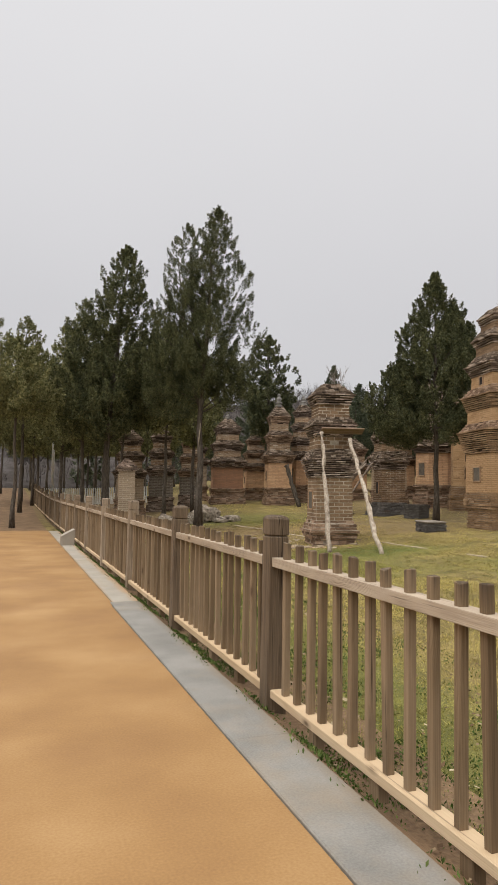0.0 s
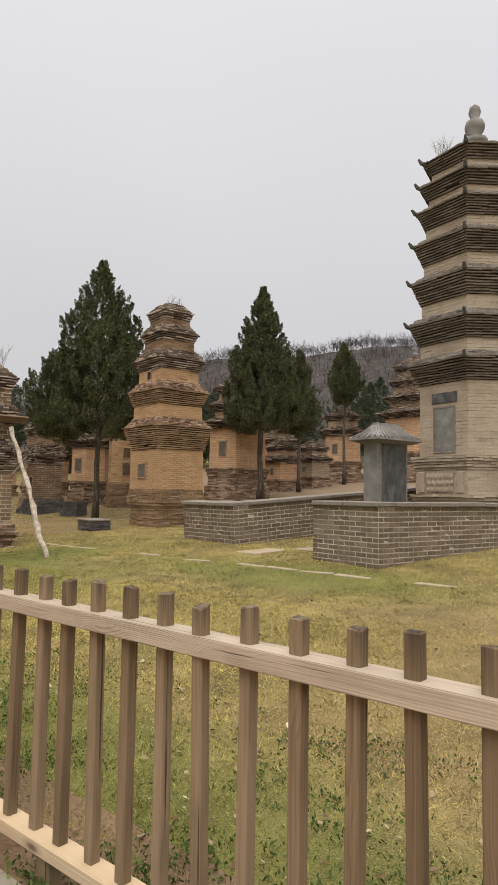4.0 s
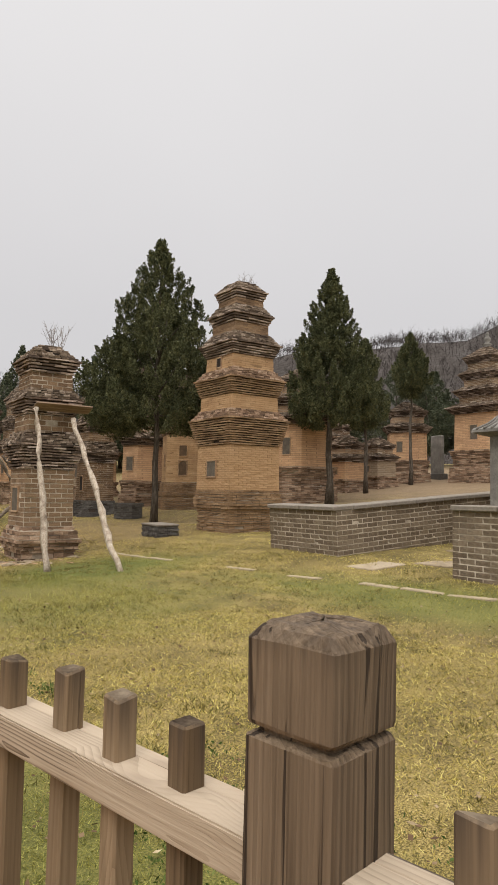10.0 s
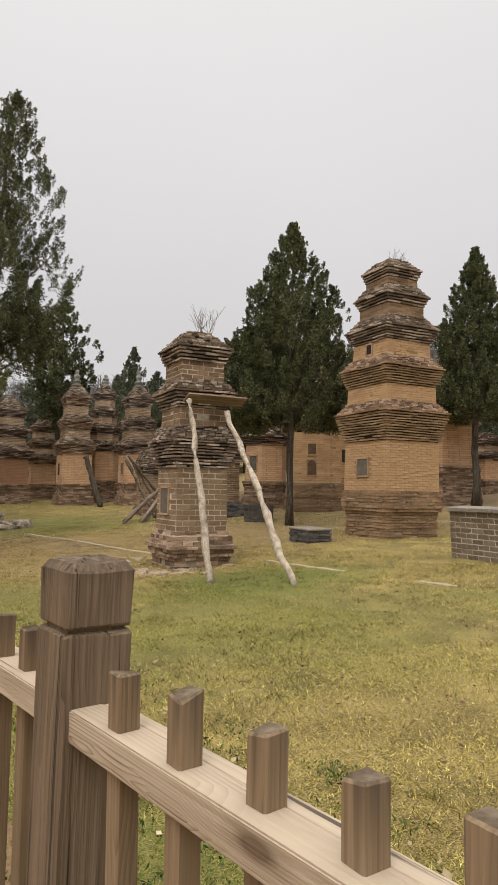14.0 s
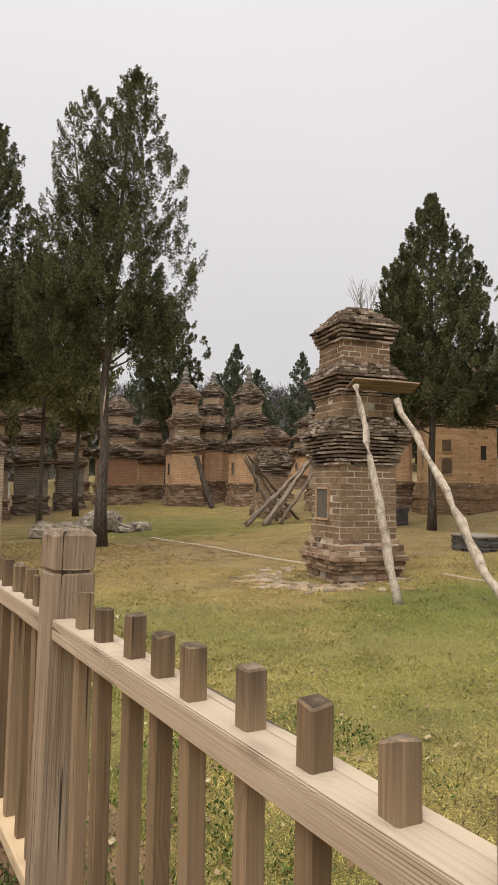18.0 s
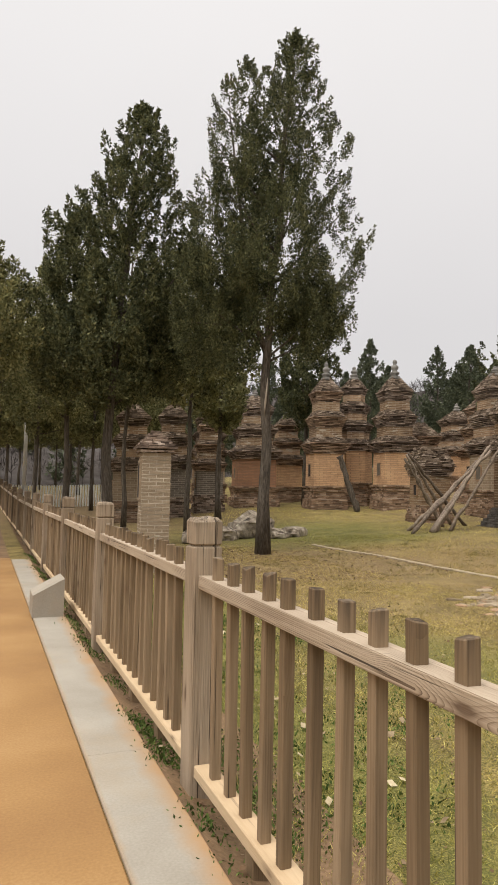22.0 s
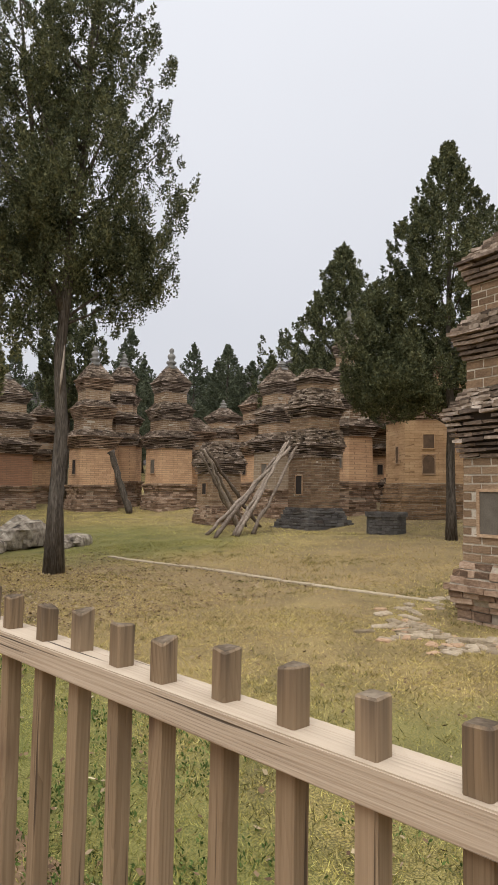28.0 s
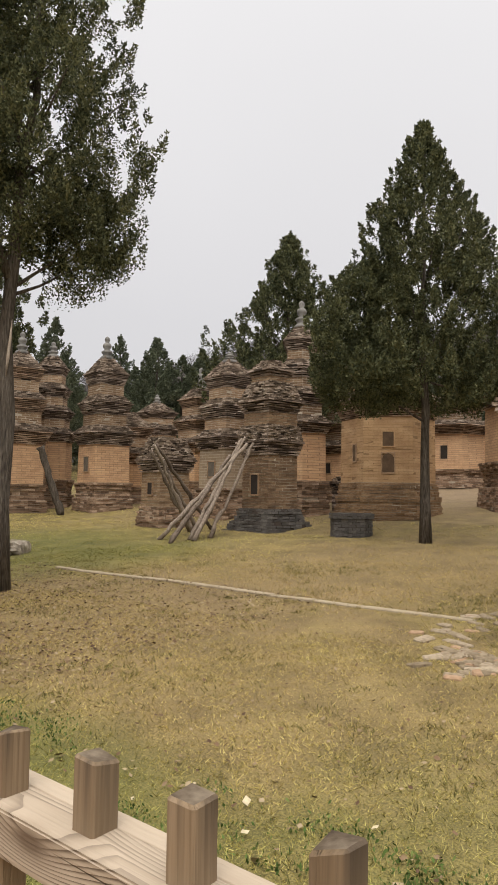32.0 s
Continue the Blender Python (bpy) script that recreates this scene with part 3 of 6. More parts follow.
wood("rail_wood", [(0.12, (0.11, 0.074, 0.047)), (0.36, (0.298, 0.228, 0.158)), (0.66, (0.44, 0.355, 0.262))], 1, rings=46, contrast=1.0, wear=0.5, wear_col=(0.215, 0.158, 0.107), crack=0.85, split_at=0.665, knots=1.2, dust=0.7, dust_col=(0.425, 0.348, 0.26), dist=0.004)
wood("low_rail_wood", [(0.2, (0.32, 0.215, 0.12)), (0.42, (0.47, 0.34, 0.205)), (0.68, (0.57, 0.44, 0.29))], 1, rings=34, contrast=0.25, wear=0.3, wear_col=(0.34, 0.21, 0.11), crack=0.4, knots=0.4, dust=0.7, dust_col=(0.52, 0.385, 0.235))


# ---- mesh helpers ----
def mesh_np(name, v, f, material, smooth=False):
    v, f = np.asarray(v, np.float32), np.asarray(f, np.int32)
    me = bpy.data.meshes.new(name)
    me.vertices.add(len(v))
    me.vertices.foreach_set("co", v.ravel())
    me.loops.add(f.size)
    me.loops.foreach_set("vertex_index", f.ravel())
    me.polygons.add(len(f))
    me.polygons.foreach_set("loop_start", np.arange(0, f.size, f.shape[1], dtype=np.int32))
    me.update(calc_edges=True)
    me.polygons.foreach_set("use_smooth", np.full(len(f), smooth, dtype=bool))
    me.materials.append(MATS[material])
    return me


def thing(name, label, category, at=None, group="", kind=""):
    ob = new(name)
    ob.empty_display_size = 0.2
    if at is not None:
        ob.matrix_basis = at
    return tagged(ob, label, category, group, kind)


def part(name, me, parent, label="", at=None):
    ob = new(name, me)
    ob.parent = parent
    if at is not None:
        ob.matrix_basis = at
    if label:
        tagged(ob, label)
    return ob


CORNERS = np.array([(-1, -1, -1), (1, -1, -1), (1, 1, -1), (-1, 1, -1), (-1, -1, 1), (1, -1, 1), (1, 1, 1), (-1, 1, 1)], float)
QUADS = np.array([(0, 3, 2, 1), (4, 5, 6, 7), (0, 1, 5, 4), (1, 2, 6, 5), (2, 3, 7, 6), (3, 0, 4, 7)])


def boxes(c, h, yaw=None, rough=0.0, rng=None):
    """Vertices and faces of many boxes: centres, half sizes, turns about z; rough shakes each corner."""
    c, h = np.asarray(c, float).reshape(-1, 3), np.asarray(h, float).reshape(-1, 3)
    v = CORNERS[None] * h[:, None]
    if rough:
        v = v + rng.normal(0, rough, v.shape)
    if yaw is not None:
        cs, sn = np.cos(yaw)[:, None], np.sin(yaw)[:, None]
        v = np.stack([v[..., 0] * cs - v[..., 1] * sn, v[..., 0] * sn + v[..., 1] * cs, v[..., 2]], -1)
    v = v + c[:, None]
    f = QUADS[None] + 8 * np.arange(len(c))[:, None, None]
    return v.reshape(-1, 3), f.reshape(-1, 4)


def join(chunks):
    vs, fs, k = [], [], 0
    for v, f in chunks:
        vs.append(v)
        fs.append(np.asarray(f) + k)
        k += len(v)
    return np.concatenate(vs), np.concatenate(fs)


def box_mesh(name, size, material, bevel=0.006, segments=1):
    bm = bmesh.new()
    bmesh.ops.create_cube(bm, size=1)
    for q in bm.verts:
        q.co = Vector((q.co.x * size[0], q.co.y * size[1], q.co.z * size[2]))
    if bevel:
        bmesh.ops.bevel(bm, geom=bm.edges[:], offset=bevel, segments=segments, affect="EDGES")
    me = bpy.data.meshes.new(name)
    bm.to_mesh(me)
    bm.free()
    me.materials.append(MATS[material])
    return me


def loft(rings, close=True):
    """Quads between rings of the same number of points, with fans of quads avoided by end caps of degenerate rings."""
    r = np.asarray(rings, float)
    m, n = r.shape[:2]
    f = [(i * n + j, i * n + (j + 1) % n, (i + 1) * n + (j + 1) % n, (i + 1) * n + j) for i in range(m - 1) for j in range(n)]
    return r.reshape(-1, 3), np.array(f)


def lathe(profile, n=16, rot=0.0):
    a = np.arange(n) * 2 * math.pi / n + rot
    return loft([np.stack([r * np.cos(a), r * np.sin(a), np.full(n, z)], -1) for r, z in profile])


def tube(points, radii, n=7, rng=None, wob=0.0):
    """A tapered round limb along points."""
    p = np.asarray(points, float)
    rings = []
    for i in range(len(p)):
        d = p[min(i + 1, len(p) - 1)] - p[max(i - 1, 0)]
        d = d / (np.linalg.norm(d) + 1e-9)
        u = np.cross(d, (0, 0, 1) if abs(d[2]) < 0.9 else (1, 0, 0))
        u /= np.linalg.norm(u)
        w = np.cross(d, u)
        a = np.arange(n) * 2 * math.pi / n
        rr = radii[i] * (1 + (rng.normal(0, wob, n) if wob else 0))
        rings.append(p[i] + (np.cos(a) * rr)[:, None] * u + (np.sin(a) * rr)[:, None] * w)
    rings = [np.repeat(p[:1], n, 0)] + rings + [np.repeat(p[-1:], n, 0)]
    return loft(rings)


def sstep(a, b, x):
    t = np.clip((x - a) / (b - a), 0, 1)
    return t * t * (3 - 2 * t)


def gz(x, y):
    """Height of the ground."""
    x, y = np.asarray(x, float), np.asarray(y, float)
    z = 0.48 * sstep(6, 15.5, x) + 0.1 * np.clip(x - 16, 0, 40) + 1.5 * sstep(27, 75, y)
    z = z - 0.1 * sstep(1.72, 1.95, x) * (1 - sstep(2.6, 6.5, x))
    z = z + 0.02 * np.sin(x * 1.1 + 0.6 * y) * np.cos(y * 0.8 - 0.3 * x) * sstep(2.0, 4.0, x)
    return z


def g(x, y):
    return float(gz(x, y))

# ---- ground, path, strip ----
def grid_mesh(name, xs, ys, material, lift=0.0, fn=gz):
    X, Y = np.meshgrid(xs, ys, indexing="ij")
    Z = fn(X, Y) + lift
    v = np.stack([X, Y, Z], -1).reshape(-1, 3)
    n, m = len(xs), len(ys)
    i, j = np.meshgrid(np.arange(n - 1), np.arange(m - 1), indexing="ij")
    a = (i * m + j).ravel()
    return mesh_np(name, v, np.stack([a, a + m, a + m + 1, a + 1], -1), material, True)


def slab(name, x0, x1, ys, material, top, thick, label, kind="structure"):
    """A long flat slab along y whose top follows the ground of the path."""
    ys = np.asarray(ys, float)
    zc = 1.5 * sstep(27, 75, ys) + top
    prof = [(x0, -thick), (x0, -0.008), (x0 + 0.008, 0), (x1 - 0.008, 0), (x1, -0.008), (x1, -thick)]
    v = np.array([[(px, yy, zz + pz) for px, pz in prof] for yy, zz in zip(ys, zc)])
    n = len(prof)
    f = [(i * n + j, i * n + j + 1, (i + 1) * n + j + 1, (i + 1) * n + j) for i in range(len(ys) - 1) for j in range(n - 1)]
    f += [(0, 1, 2, 3), (0, 3, 4, 5)]
    e0 = (len(ys) - 1) * n
    f += [(e0 + 3, e0 + 2, e0 + 1, e0), (e0 + 5, e0 + 4, e0 + 3, e0)]
    return tagged(new(name, mesh_np(name, v.reshape(-1, 3), np.array(f), material)), label, kind=kind)


gx = np.concatenate([[-600, -300, -120, -50, -20, -8], np.arange(-4, 1.6, 0.7), np.arange(1.66, 2.3, 0.08), np.arange(2.4, 32, 0.3), [34, 38, 44, 50, 60, 90, 150, 300, 600]])
gy = np.concatenate([[-600, -300, -120, -50, -20], np.arange(-10, 46, 0.3), np.arange(46, 90, 2.5), [95, 110, 150, 300, 600]])
ground = tagged(new("ground", grid_mesh("ground", gx, gy, "grass_ground", 0.0, lambda x, y: gz(x, y) - 0.02 * (1 - sstep(1.5, 1.75, x)))),
                "trampled lawn of dry straw-coloured and green grass", "ground", kind="structure")
slab("road", -3.6, 1.369, np.arange(-12, 9.4, 1.0), "clay_path", 0.0, 0.2, "ochre compacted clay walking path with darker worn patches")
slab("road", -3.6, 1.402, np.append(np.arange(9.0, 25, 1.0), 25.2), "clay_path", 0.0, 0.2, "ochre compacted clay walking path with darker worn patches")
slab("road", -3.6, 1.4, np.arange(25.25, 72, 1.5), "bare_earth", -0.005, 0.2, "earth path rising under the trees")
for i in range(13):
    y0 = -9.0 + 2.6 * i
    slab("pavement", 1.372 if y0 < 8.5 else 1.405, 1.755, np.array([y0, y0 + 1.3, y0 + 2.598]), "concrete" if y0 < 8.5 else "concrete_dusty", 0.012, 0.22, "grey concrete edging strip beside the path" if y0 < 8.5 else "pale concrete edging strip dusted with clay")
verge = tagged(new("ground_verge", grid_mesh("ground_verge", np.arange(1.75, 2.5, 0.12), np.arange(-10, 62, 0.4), "bare_earth", 0.006)),
               "bare brown earth verge under the fence", "ground", kind="structure")

# straight kerb in the lawn, flush stones
rk = np.random.default_rng(11)
kerb = thing("lawn_kerb", "low pale stone kerb let into the lawn", "kerb")
for i in range(11):
    y0 = 18.9 + 0.7 * i
    xk = 8.85 - 0.004 * i
    part("kerb_stone", box_mesh("kerb_stone", (0.13, 0.695, 0.16), "kerb_stone", 0.012), kerb,
         at=pose(xk, y0, g(xk, y0) - 0.052 - 0.004 * max(0, 3 - i), rk.normal(0, 0.6), rk.normal(0, 1.5), rk.normal(0, 0.5)))
flush = thing("lawn_kerb", "worn flush kerb stones almost sunk in the grass", "kerb")
for i in range(17):
    y0 = 4.6 + 0.72 * i
    if i % 5 == 3 or i in (1, 10, 12):
        continue
    xk = 9.85 + rk.normal(0, 0.015)
    part("kerb_stone", box_mesh("kerb_stone", (0.16, 0.66, 0.16), "kerb_stone", 0.012), flush, at=pose(xk, y0, g(xk, y0) - 0.068, rk.normal(0, 0.8), rk.normal(0, 1.5), rk.normal(0, 1.2)))

# ---- fence ----


def fence_x(y):
    return 1.92 - 0.4 * float(sstep(28, 52, y))


def fence_z(y):
    return 0.022 + float(1.5 * sstep(27, 75, y))


def post_mesh(seed):
    """A square post with chamfered arrises, a cut groove under its head and a worn top."""
    rng = np.random.default_rng(seed)
    w, c = 0.076, 0.007
    prof = [(w, -0.25), (w, 0.2), (w, 0.6), (w, 1.148), (w - 0.003, 1.153), (w - 0.013, 1.157), (w - 0.013, 1.162), (w - 0.003, 1.166), (w, 1.171), (w + 0.001, 1.281), (w - 0.012, 1.299), (w - 0.02, 1.303), (0.03, 1.307), (0.0, 1.308)]
    rings = []
    for r, z in prof:
        k = min(c, r)
        ring = [(r, -r + k), (r, 0.0), (r, r - k), (r - k, r), (0.0, r), (-r + k, r), (-r, r - k), (-r, 0.0), (-r, -r + k), (-r + k, -r), (0.0, -r), (r - k, -r)]
        rings.append(np.array([(p[0], p[1], z) for p in ring]) + rng.normal(0, 0.0013, (12, 3)) * (1 if z < 1.3 else 2))
    return mesh_np("post", *loft(rings), "post_wood")


def picket_mesh(seed):
    rng = np.random.default_rng(seed)
    bm = bmesh.new()
    bmesh.ops.create_cube(bm, size=1)
    for q in bm.verts:
        q.co = Vector((q.co.x * 0.046, q.co.y * 0.046, 0.575 + q.co.z * 1.08 + (0.004 * rng.normal() if q.co.z > 0 else 0)))
    bmesh.ops.bevel(bm, geom=bm.edges[:], offset=0.004, segments=1, affect="EDGES")
    me = bpy.data.meshes.new("picket")
    bm.to_mesh(me)
    bm.free()
    me.materials.append(MATS["fence_wood"])
    me.materials.append(MATS["end_grain"])
    for q in me.polygons:
        q.material_index = 1 if q.normal.z > 0.9 else 0
    return me


fence = thing("fence", "weathered brown timber picket fence with square capped posts", "fence")
POSTS = [post_mesh(i) for i in range(4)]
PICKETS = [picket_mesh(i) for i in range(4)]
rf = np.random.default_rng(5)
POST_Y = [-7.4, -4.36, -1.32, 1.70, 4.71, 7.71, 10.83, 13.98, 17.13] + [17.13 + 3.03 * i for i in range(1, 12)]
for k in range(len(POST_Y) - 1):
    y0, y1 = POST_Y[k], POST_Y[k + 1]
    BAY = y1 - y0
    xa, xb, za, zb = fence_x(y0), fence_x(y1), fence_z(y0), fence_z(y1)
    tilt = math.degrees(math.atan2(zb - za, BAY))
    swing = -math.degrees(math.atan2(xb - xa, BAY))
    part("post", POSTS[k % 4], fence, at=pose(xa, y0, za + rf.normal(0, 0.006), rf.normal(0, 0.4), rf.normal(0, 0.4), 90 * (k % 3) + rf.normal(0, 1)))
    mid = ((xa + xb) / 2, (y0 + y1) / 2)
    zr, tr, rr_ = (za + zb) / 2 + 0.975 + rf.normal(0, 0.003), tilt + rf.normal(0, 0.1), rf.normal(0, 0.5)
    part("upper_rail", box_mesh("upper_rail", (0.075, BAY - 0.13, 0.066), "rail_wood", 0.003, 2), fence, "pale sun-bleached flat top rail", at=pose(mid[0] - 0.015, mid[1], zr, tr, rr_, swing))
    part("rear_batten", box_mesh("rear_batten", (0.034, BAY - 0.134, 0.0655), "rail_wood", 0.0012), fence, at=pose(mid[0] + 0.0405, mid[1], zr - 0.001, tr, rr_, swing))
    part("lower_rail", box_mesh("lower_rail", (0.105, BAY - 0.152, 0.06), "low_rail_wood", 0.006), fence, "pale dusty bottom rail",
         at=pose(mid[0], mid[1], (za + zb) / 2 + 0.04, tilt, 0, swing))
    for s in (0.25, 0.5, 0.75):
        part("foot_block", box_mesh("foot_block", (0.07, 0.09, 0.22), "fence_wood", 0.006), fence,
             at=pose(xa + (xb - xa) * s, y0 + BAY * s, za + (zb - za) * s - 0.105))
    count = 15 if k == 7 else 14
    for i in range(count):
        s = (0.25 + i * (BAY - 0.5) / (count - 1)) / BAY
        x, y, z = xa + (xb - xa) * s, y0 + BAY * s, za + (zb - za) * s
        part("picket", PICKETS[int(rf.integers(4))], fence, at=pose(x + rf.normal(0, 0.003), y + rf.normal(0, 0.006), z + rf.normal(0, 0.006), rf.normal(0, 0.35), rf.normal(0, 0.35), 90 * int(rf.integers(4)) + rf.normal(0, 2)))


# ---- pagodas ----
def ring_bricks(n, rot, w, z0, z1, length, depth, jit, rng, shift=0.0, gap=0.008, drop=0.0, sides=None, wave=0.0, side_gap=None):
    """One course of bricks round a regular plan of n sides, w across the flats."""
    ap = w / 2
    side = 2 * ap * math.tan(math.pi / n)
    m = max(1, round(side / length))
    cs, hs, yw = [], [], []
    for k in range(n) if sides is None else sides:
        a = rot + k * 2 * math.pi / n
        cuts = np.linspace(-side / 2, side / 2, m + 1)
        if shift:
            cuts = np.concatenate([[cuts[0]], (cuts[:-1] + cuts[1:]) / 2, [cuts[-1]]])
        uu, hl = (cuts[:-1] + cuts[1:]) / 2, (cuts[1:] - cuts[:-1]) / 2 - (gap if side_gap is None else side_gap) / 2
        q = len(uu)
        off = ap - depth / 2 + rng.normal(0, jit, q) - 0.0015 * (k % 2)
        keep = rng.random(q) >= drop
        sag = wave * (np.sin(uu * 2.3 + z0 * 9 + k) + 0.6 * np.sin(uu * 5.1 - z0 * 17 + 2 * k))
        c = np.stack([math.cos(a) * off - math.sin(a) * uu, math.sin(a) * off + math.cos(a) * uu, np.full(q, (z0 + z1) / 2) + sag + rng.normal(0, 0.002, q)], -1)
        h = np.stack([np.full(q, depth / 2), hl, np.full(q, (z1 - z0) / 2 - gap / 2)], -1)
        cs.append(c[keep])
        hs.append(h[keep])
        yw.append(np.full(int(keep.sum()), a))
    return np.concatenate(cs), np.concatenate(hs), np.concatenate(yw)


def prism(n, rot, pairs):
    """A solid of revolution-like prism: pairs of (width across flats, z), closed at both ends."""
    a = rot + (np.arange(n) + 0.5) * 2 * math.pi / n
    rings = []
    pairs = [(0.0, pairs[0][1])] + list(pairs) + [(0.0, pairs[-1][1])]
    for w, z in pairs:
        r = w / 2 / math.cos(math.pi / n)
        rings.append(np.stack([r * np.cos(a), r * np.sin(a), np.full(n, z)], -1))
    return loft(rings)


NAMES = {"b": "base", "w": "body", "c": "eave", "r": "roof", "t": "plinth", "p": "body"}


BRICKS = {}


def brick_mesh(material, variant):
    """A unit brick with slightly uneven corners, shared by all bricks of a kind."""
    key = (material, variant)
    if key not in BRICKS:
        v, f = boxes([(0, 0, 0)], [(0.5, 0.5, 0.5)], None, 0.022, np.random.default_rng(variant))
        BRICKS[key] = mesh_np("brick", v, f, material)
    return BRICKS[key]


def lay_bricks(parent, origin_a, w, z0, z1, h, length, material, rng, face_len=None, depth=0.11, jit=0.0013, gap=0.012, skip=None, u0=None, taper=0.0):
    """Single bricks in running bond on an upright face: at distance w from the axis along the angle origin_a."""
    side = face_len
    rows_n = max(1, round((z1 - z0) / h))
    step = (z1 - z0) / rows_n
    m = max(1, round(side / length))
    count = 0
    start = -side / 2 if u0 is None else u0
    for i in range(rows_n):
        cuts = np.linspace(start, start + side, m + 1)
        if i % 2:
            cuts = np.concatenate([[cuts[0]], (cuts[:-1] + cuts[1:]) / 2, [cuts[-1]]])
        zc = z0 + (i + 0.5) * step
        for a0, a1 in zip(cuts[:-1], cuts[1:]):
            u = (a0 + a1) / 2
            if skip and skip[0] - 0.02 < u < skip[1] + 0.02 and skip[2] - 0.02 < zc < skip[3] + 0.02:
                continue
            off = w - depth / 2 + rng.normal(0, jit) + taper * (2 * (i + 0.5) / rows_n - 1)
            ob = new("brick", brick_mesh(material, int(rng.integers(4))))
            ob.parent = parent
            ob.matrix_basis = pose(math.cos(origin_a) * off - math.sin(origin_a) * u, math.sin(origin_a) * off + math.cos(origin_a) * u, zc, rng.normal(0, 0.25), 0, math.degrees(origin_a)) @ Matrix.Diagonal((depth, a1 - a0 - gap, step - gap, 1))
            count += 1
    return count


def pagoda(x, y, segs, n=4, rot=-11.0, wall="brick_ochre", eave="eave_dark", base="eave_brown", h=0.06, length=0.3, seed=1, label="",
           finial=None, ruin=0.0, group="brick pagodas", core_mat="mortar_pale", plain_mat=None, laid=False, skip=None, joint=0.008, top="roof_rubble", worn_from=99.0):
    """A brick pagoda from segments (kind, z0, z1, w0, w1). Kinds: t plinth, b base courses, w wall of laid courses, p plain far wall, c corbelled eave, r stepped roof."""
    rng = np.random.default_rng(seed)
    pg = thing("pagoda", label, "pagoda", pose(x, y, 0, 0, 0, rot), group)
    r0 = math.pi
    out = []
    seen_wall = 0
    for kind, z0, z1, w0, w1 in segs:
        if kind == "p":
            me = mesh_np("body", *prism(n, r0, [(w0, z0 - 0.02), (w1, z1 + 0.02)]), plain_mat or "far_ochre")
            out.append(part("body" if seen_wall == 0 else "upper_body", me, pg))
            seen_wall += 1
            continue
        hh0 = {"t": h * 1.1, "b": min(h * 1.15, 0.075), "w": h, "c": min(h * 1.2, 0.062), "r": 0.046}[kind]
        m = max(1, round((z1 - z0) / hh0))
        step = (z1 - z0) / m
        C, H, Y = [], [], []
        jit = {"t": 0.014, "b": 0.006, "w": 0.0025, "c": 0.0035, "r": 0.007}[kind] * (1 + ruin * 2)
        drop = {"t": 0.03, "b": 0.012, "w": 0.0, "c": 0.008, "r": 0.025}[kind] * (1 + ruin * 4)
        name = NAMES[kind]
        laid_here = laid and kind == "w" and seen_wall == 0
        prev = w0
        for i in range(m):
            s = (i + 0.5) / m
            w = w0 + (w1 - w0) * s
            if kind == "c":
                w += 0.007 if i % 2 else -0.004
                if i == m - 1:
                    w += 0.02
            elif kind == "b" and m > 1:
                w += 0.02 if i % 2 else -0.012
            elif kind == "r" and i % 2:
                w -= 0.025
            gap = {"t": 0.012, "b": 0.014, "w": joint, "c": 0.024, "r": 0.008}[kind]
            c, hh, yw = ring_bricks(n, r0, w, z0 + i * step, z0 + (i + 1) * step, length * (1.15 if kind == "c" else 0.85 if kind == "b" else 0.55 if kind == "r" else 1.0), min(0.2, w * 0.3), jit, rng, i % 2, gap, drop, (2, 3) if laid_here else None, {"c": 0.006, "b": 0.004, "r": 0.008}.get(kind, 0.0), {"c": 0.005, "b": 0.01}.get(kind))
            C.append(c), H.append(hh), Y.append(yw)
        k = boxes(np.concatenate(C), np.concatenate(H), np.concatenate(Y), {"r": 0.0045, "c": 0.004, "b": 0.004}.get(kind, 0.002) * (1 + ruin), rng)
        material = {"t": base, "b": base, "w": wall if z0 < worn_from else "brick_brown", "c": eave if z0 < worn_from else "eave_dark", "r": top if z0 < worn_from else "roof_rubble"}[kind]
        if kind == "w":
            name = "body" if seen_wall == 0 else "upper_body"
            seen_wall += 1
        ob = part(name, mesh_np(name, *k, material), pg)
        out.append(ob)
        if laid_here:
            for face in (0, 1):
                lay_bricks(ob, r0 + face * math.pi / 2, (w0 + w1) / 4, z0, z1, h, length, wall, rng, taper=(w1 - w0) / 4, face_len=(w0 + w1) / 2 - 0.004 * face, skip=skip if face == 0 else None, gap=max(0.01, joint))
        tagged(ob, kind="stuff")
        if kind in "wtb":
            inset = {"w": 0.012 + 0.03 * ruin, "t": 0.05, "b": 0.05}[kind]
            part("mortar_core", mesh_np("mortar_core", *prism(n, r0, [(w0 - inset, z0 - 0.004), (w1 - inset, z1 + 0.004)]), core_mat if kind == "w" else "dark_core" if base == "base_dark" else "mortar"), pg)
    pairs = []
    for kind, z0, z1, w0, w1 in segs:
        pairs += [(max(0.05, w0 - 0.12), z0 + 0.004), (max(0.05, w1 - 0.13), z1 - 0.004)]
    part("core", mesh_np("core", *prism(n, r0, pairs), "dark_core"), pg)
    if finial:
        zt, hf, rf_ = finial
        prof = [(0.0, zt - 0.1), (rf_ * 1.5, zt - 0.1), (rf_ * 1.5, zt), (rf_ * 0.8, zt + hf * 0.12), (rf_ * 1.25, zt + hf * 0.2), (rf_ * 1.25, zt + hf * 0.28), (rf_ * 0.55, zt + hf * 0.36),
                (rf_ * 0.95, zt + hf * 0.48), (rf_, zt + hf * 0.56), (rf_ * 0.85, zt + hf * 0.64), (rf_ * 0.4, zt + hf * 0.7), (rf_ * 0.62, zt + hf * 0.82), (rf_ * 0.5, zt + hf * 0.92), (0.0, zt + hf)]
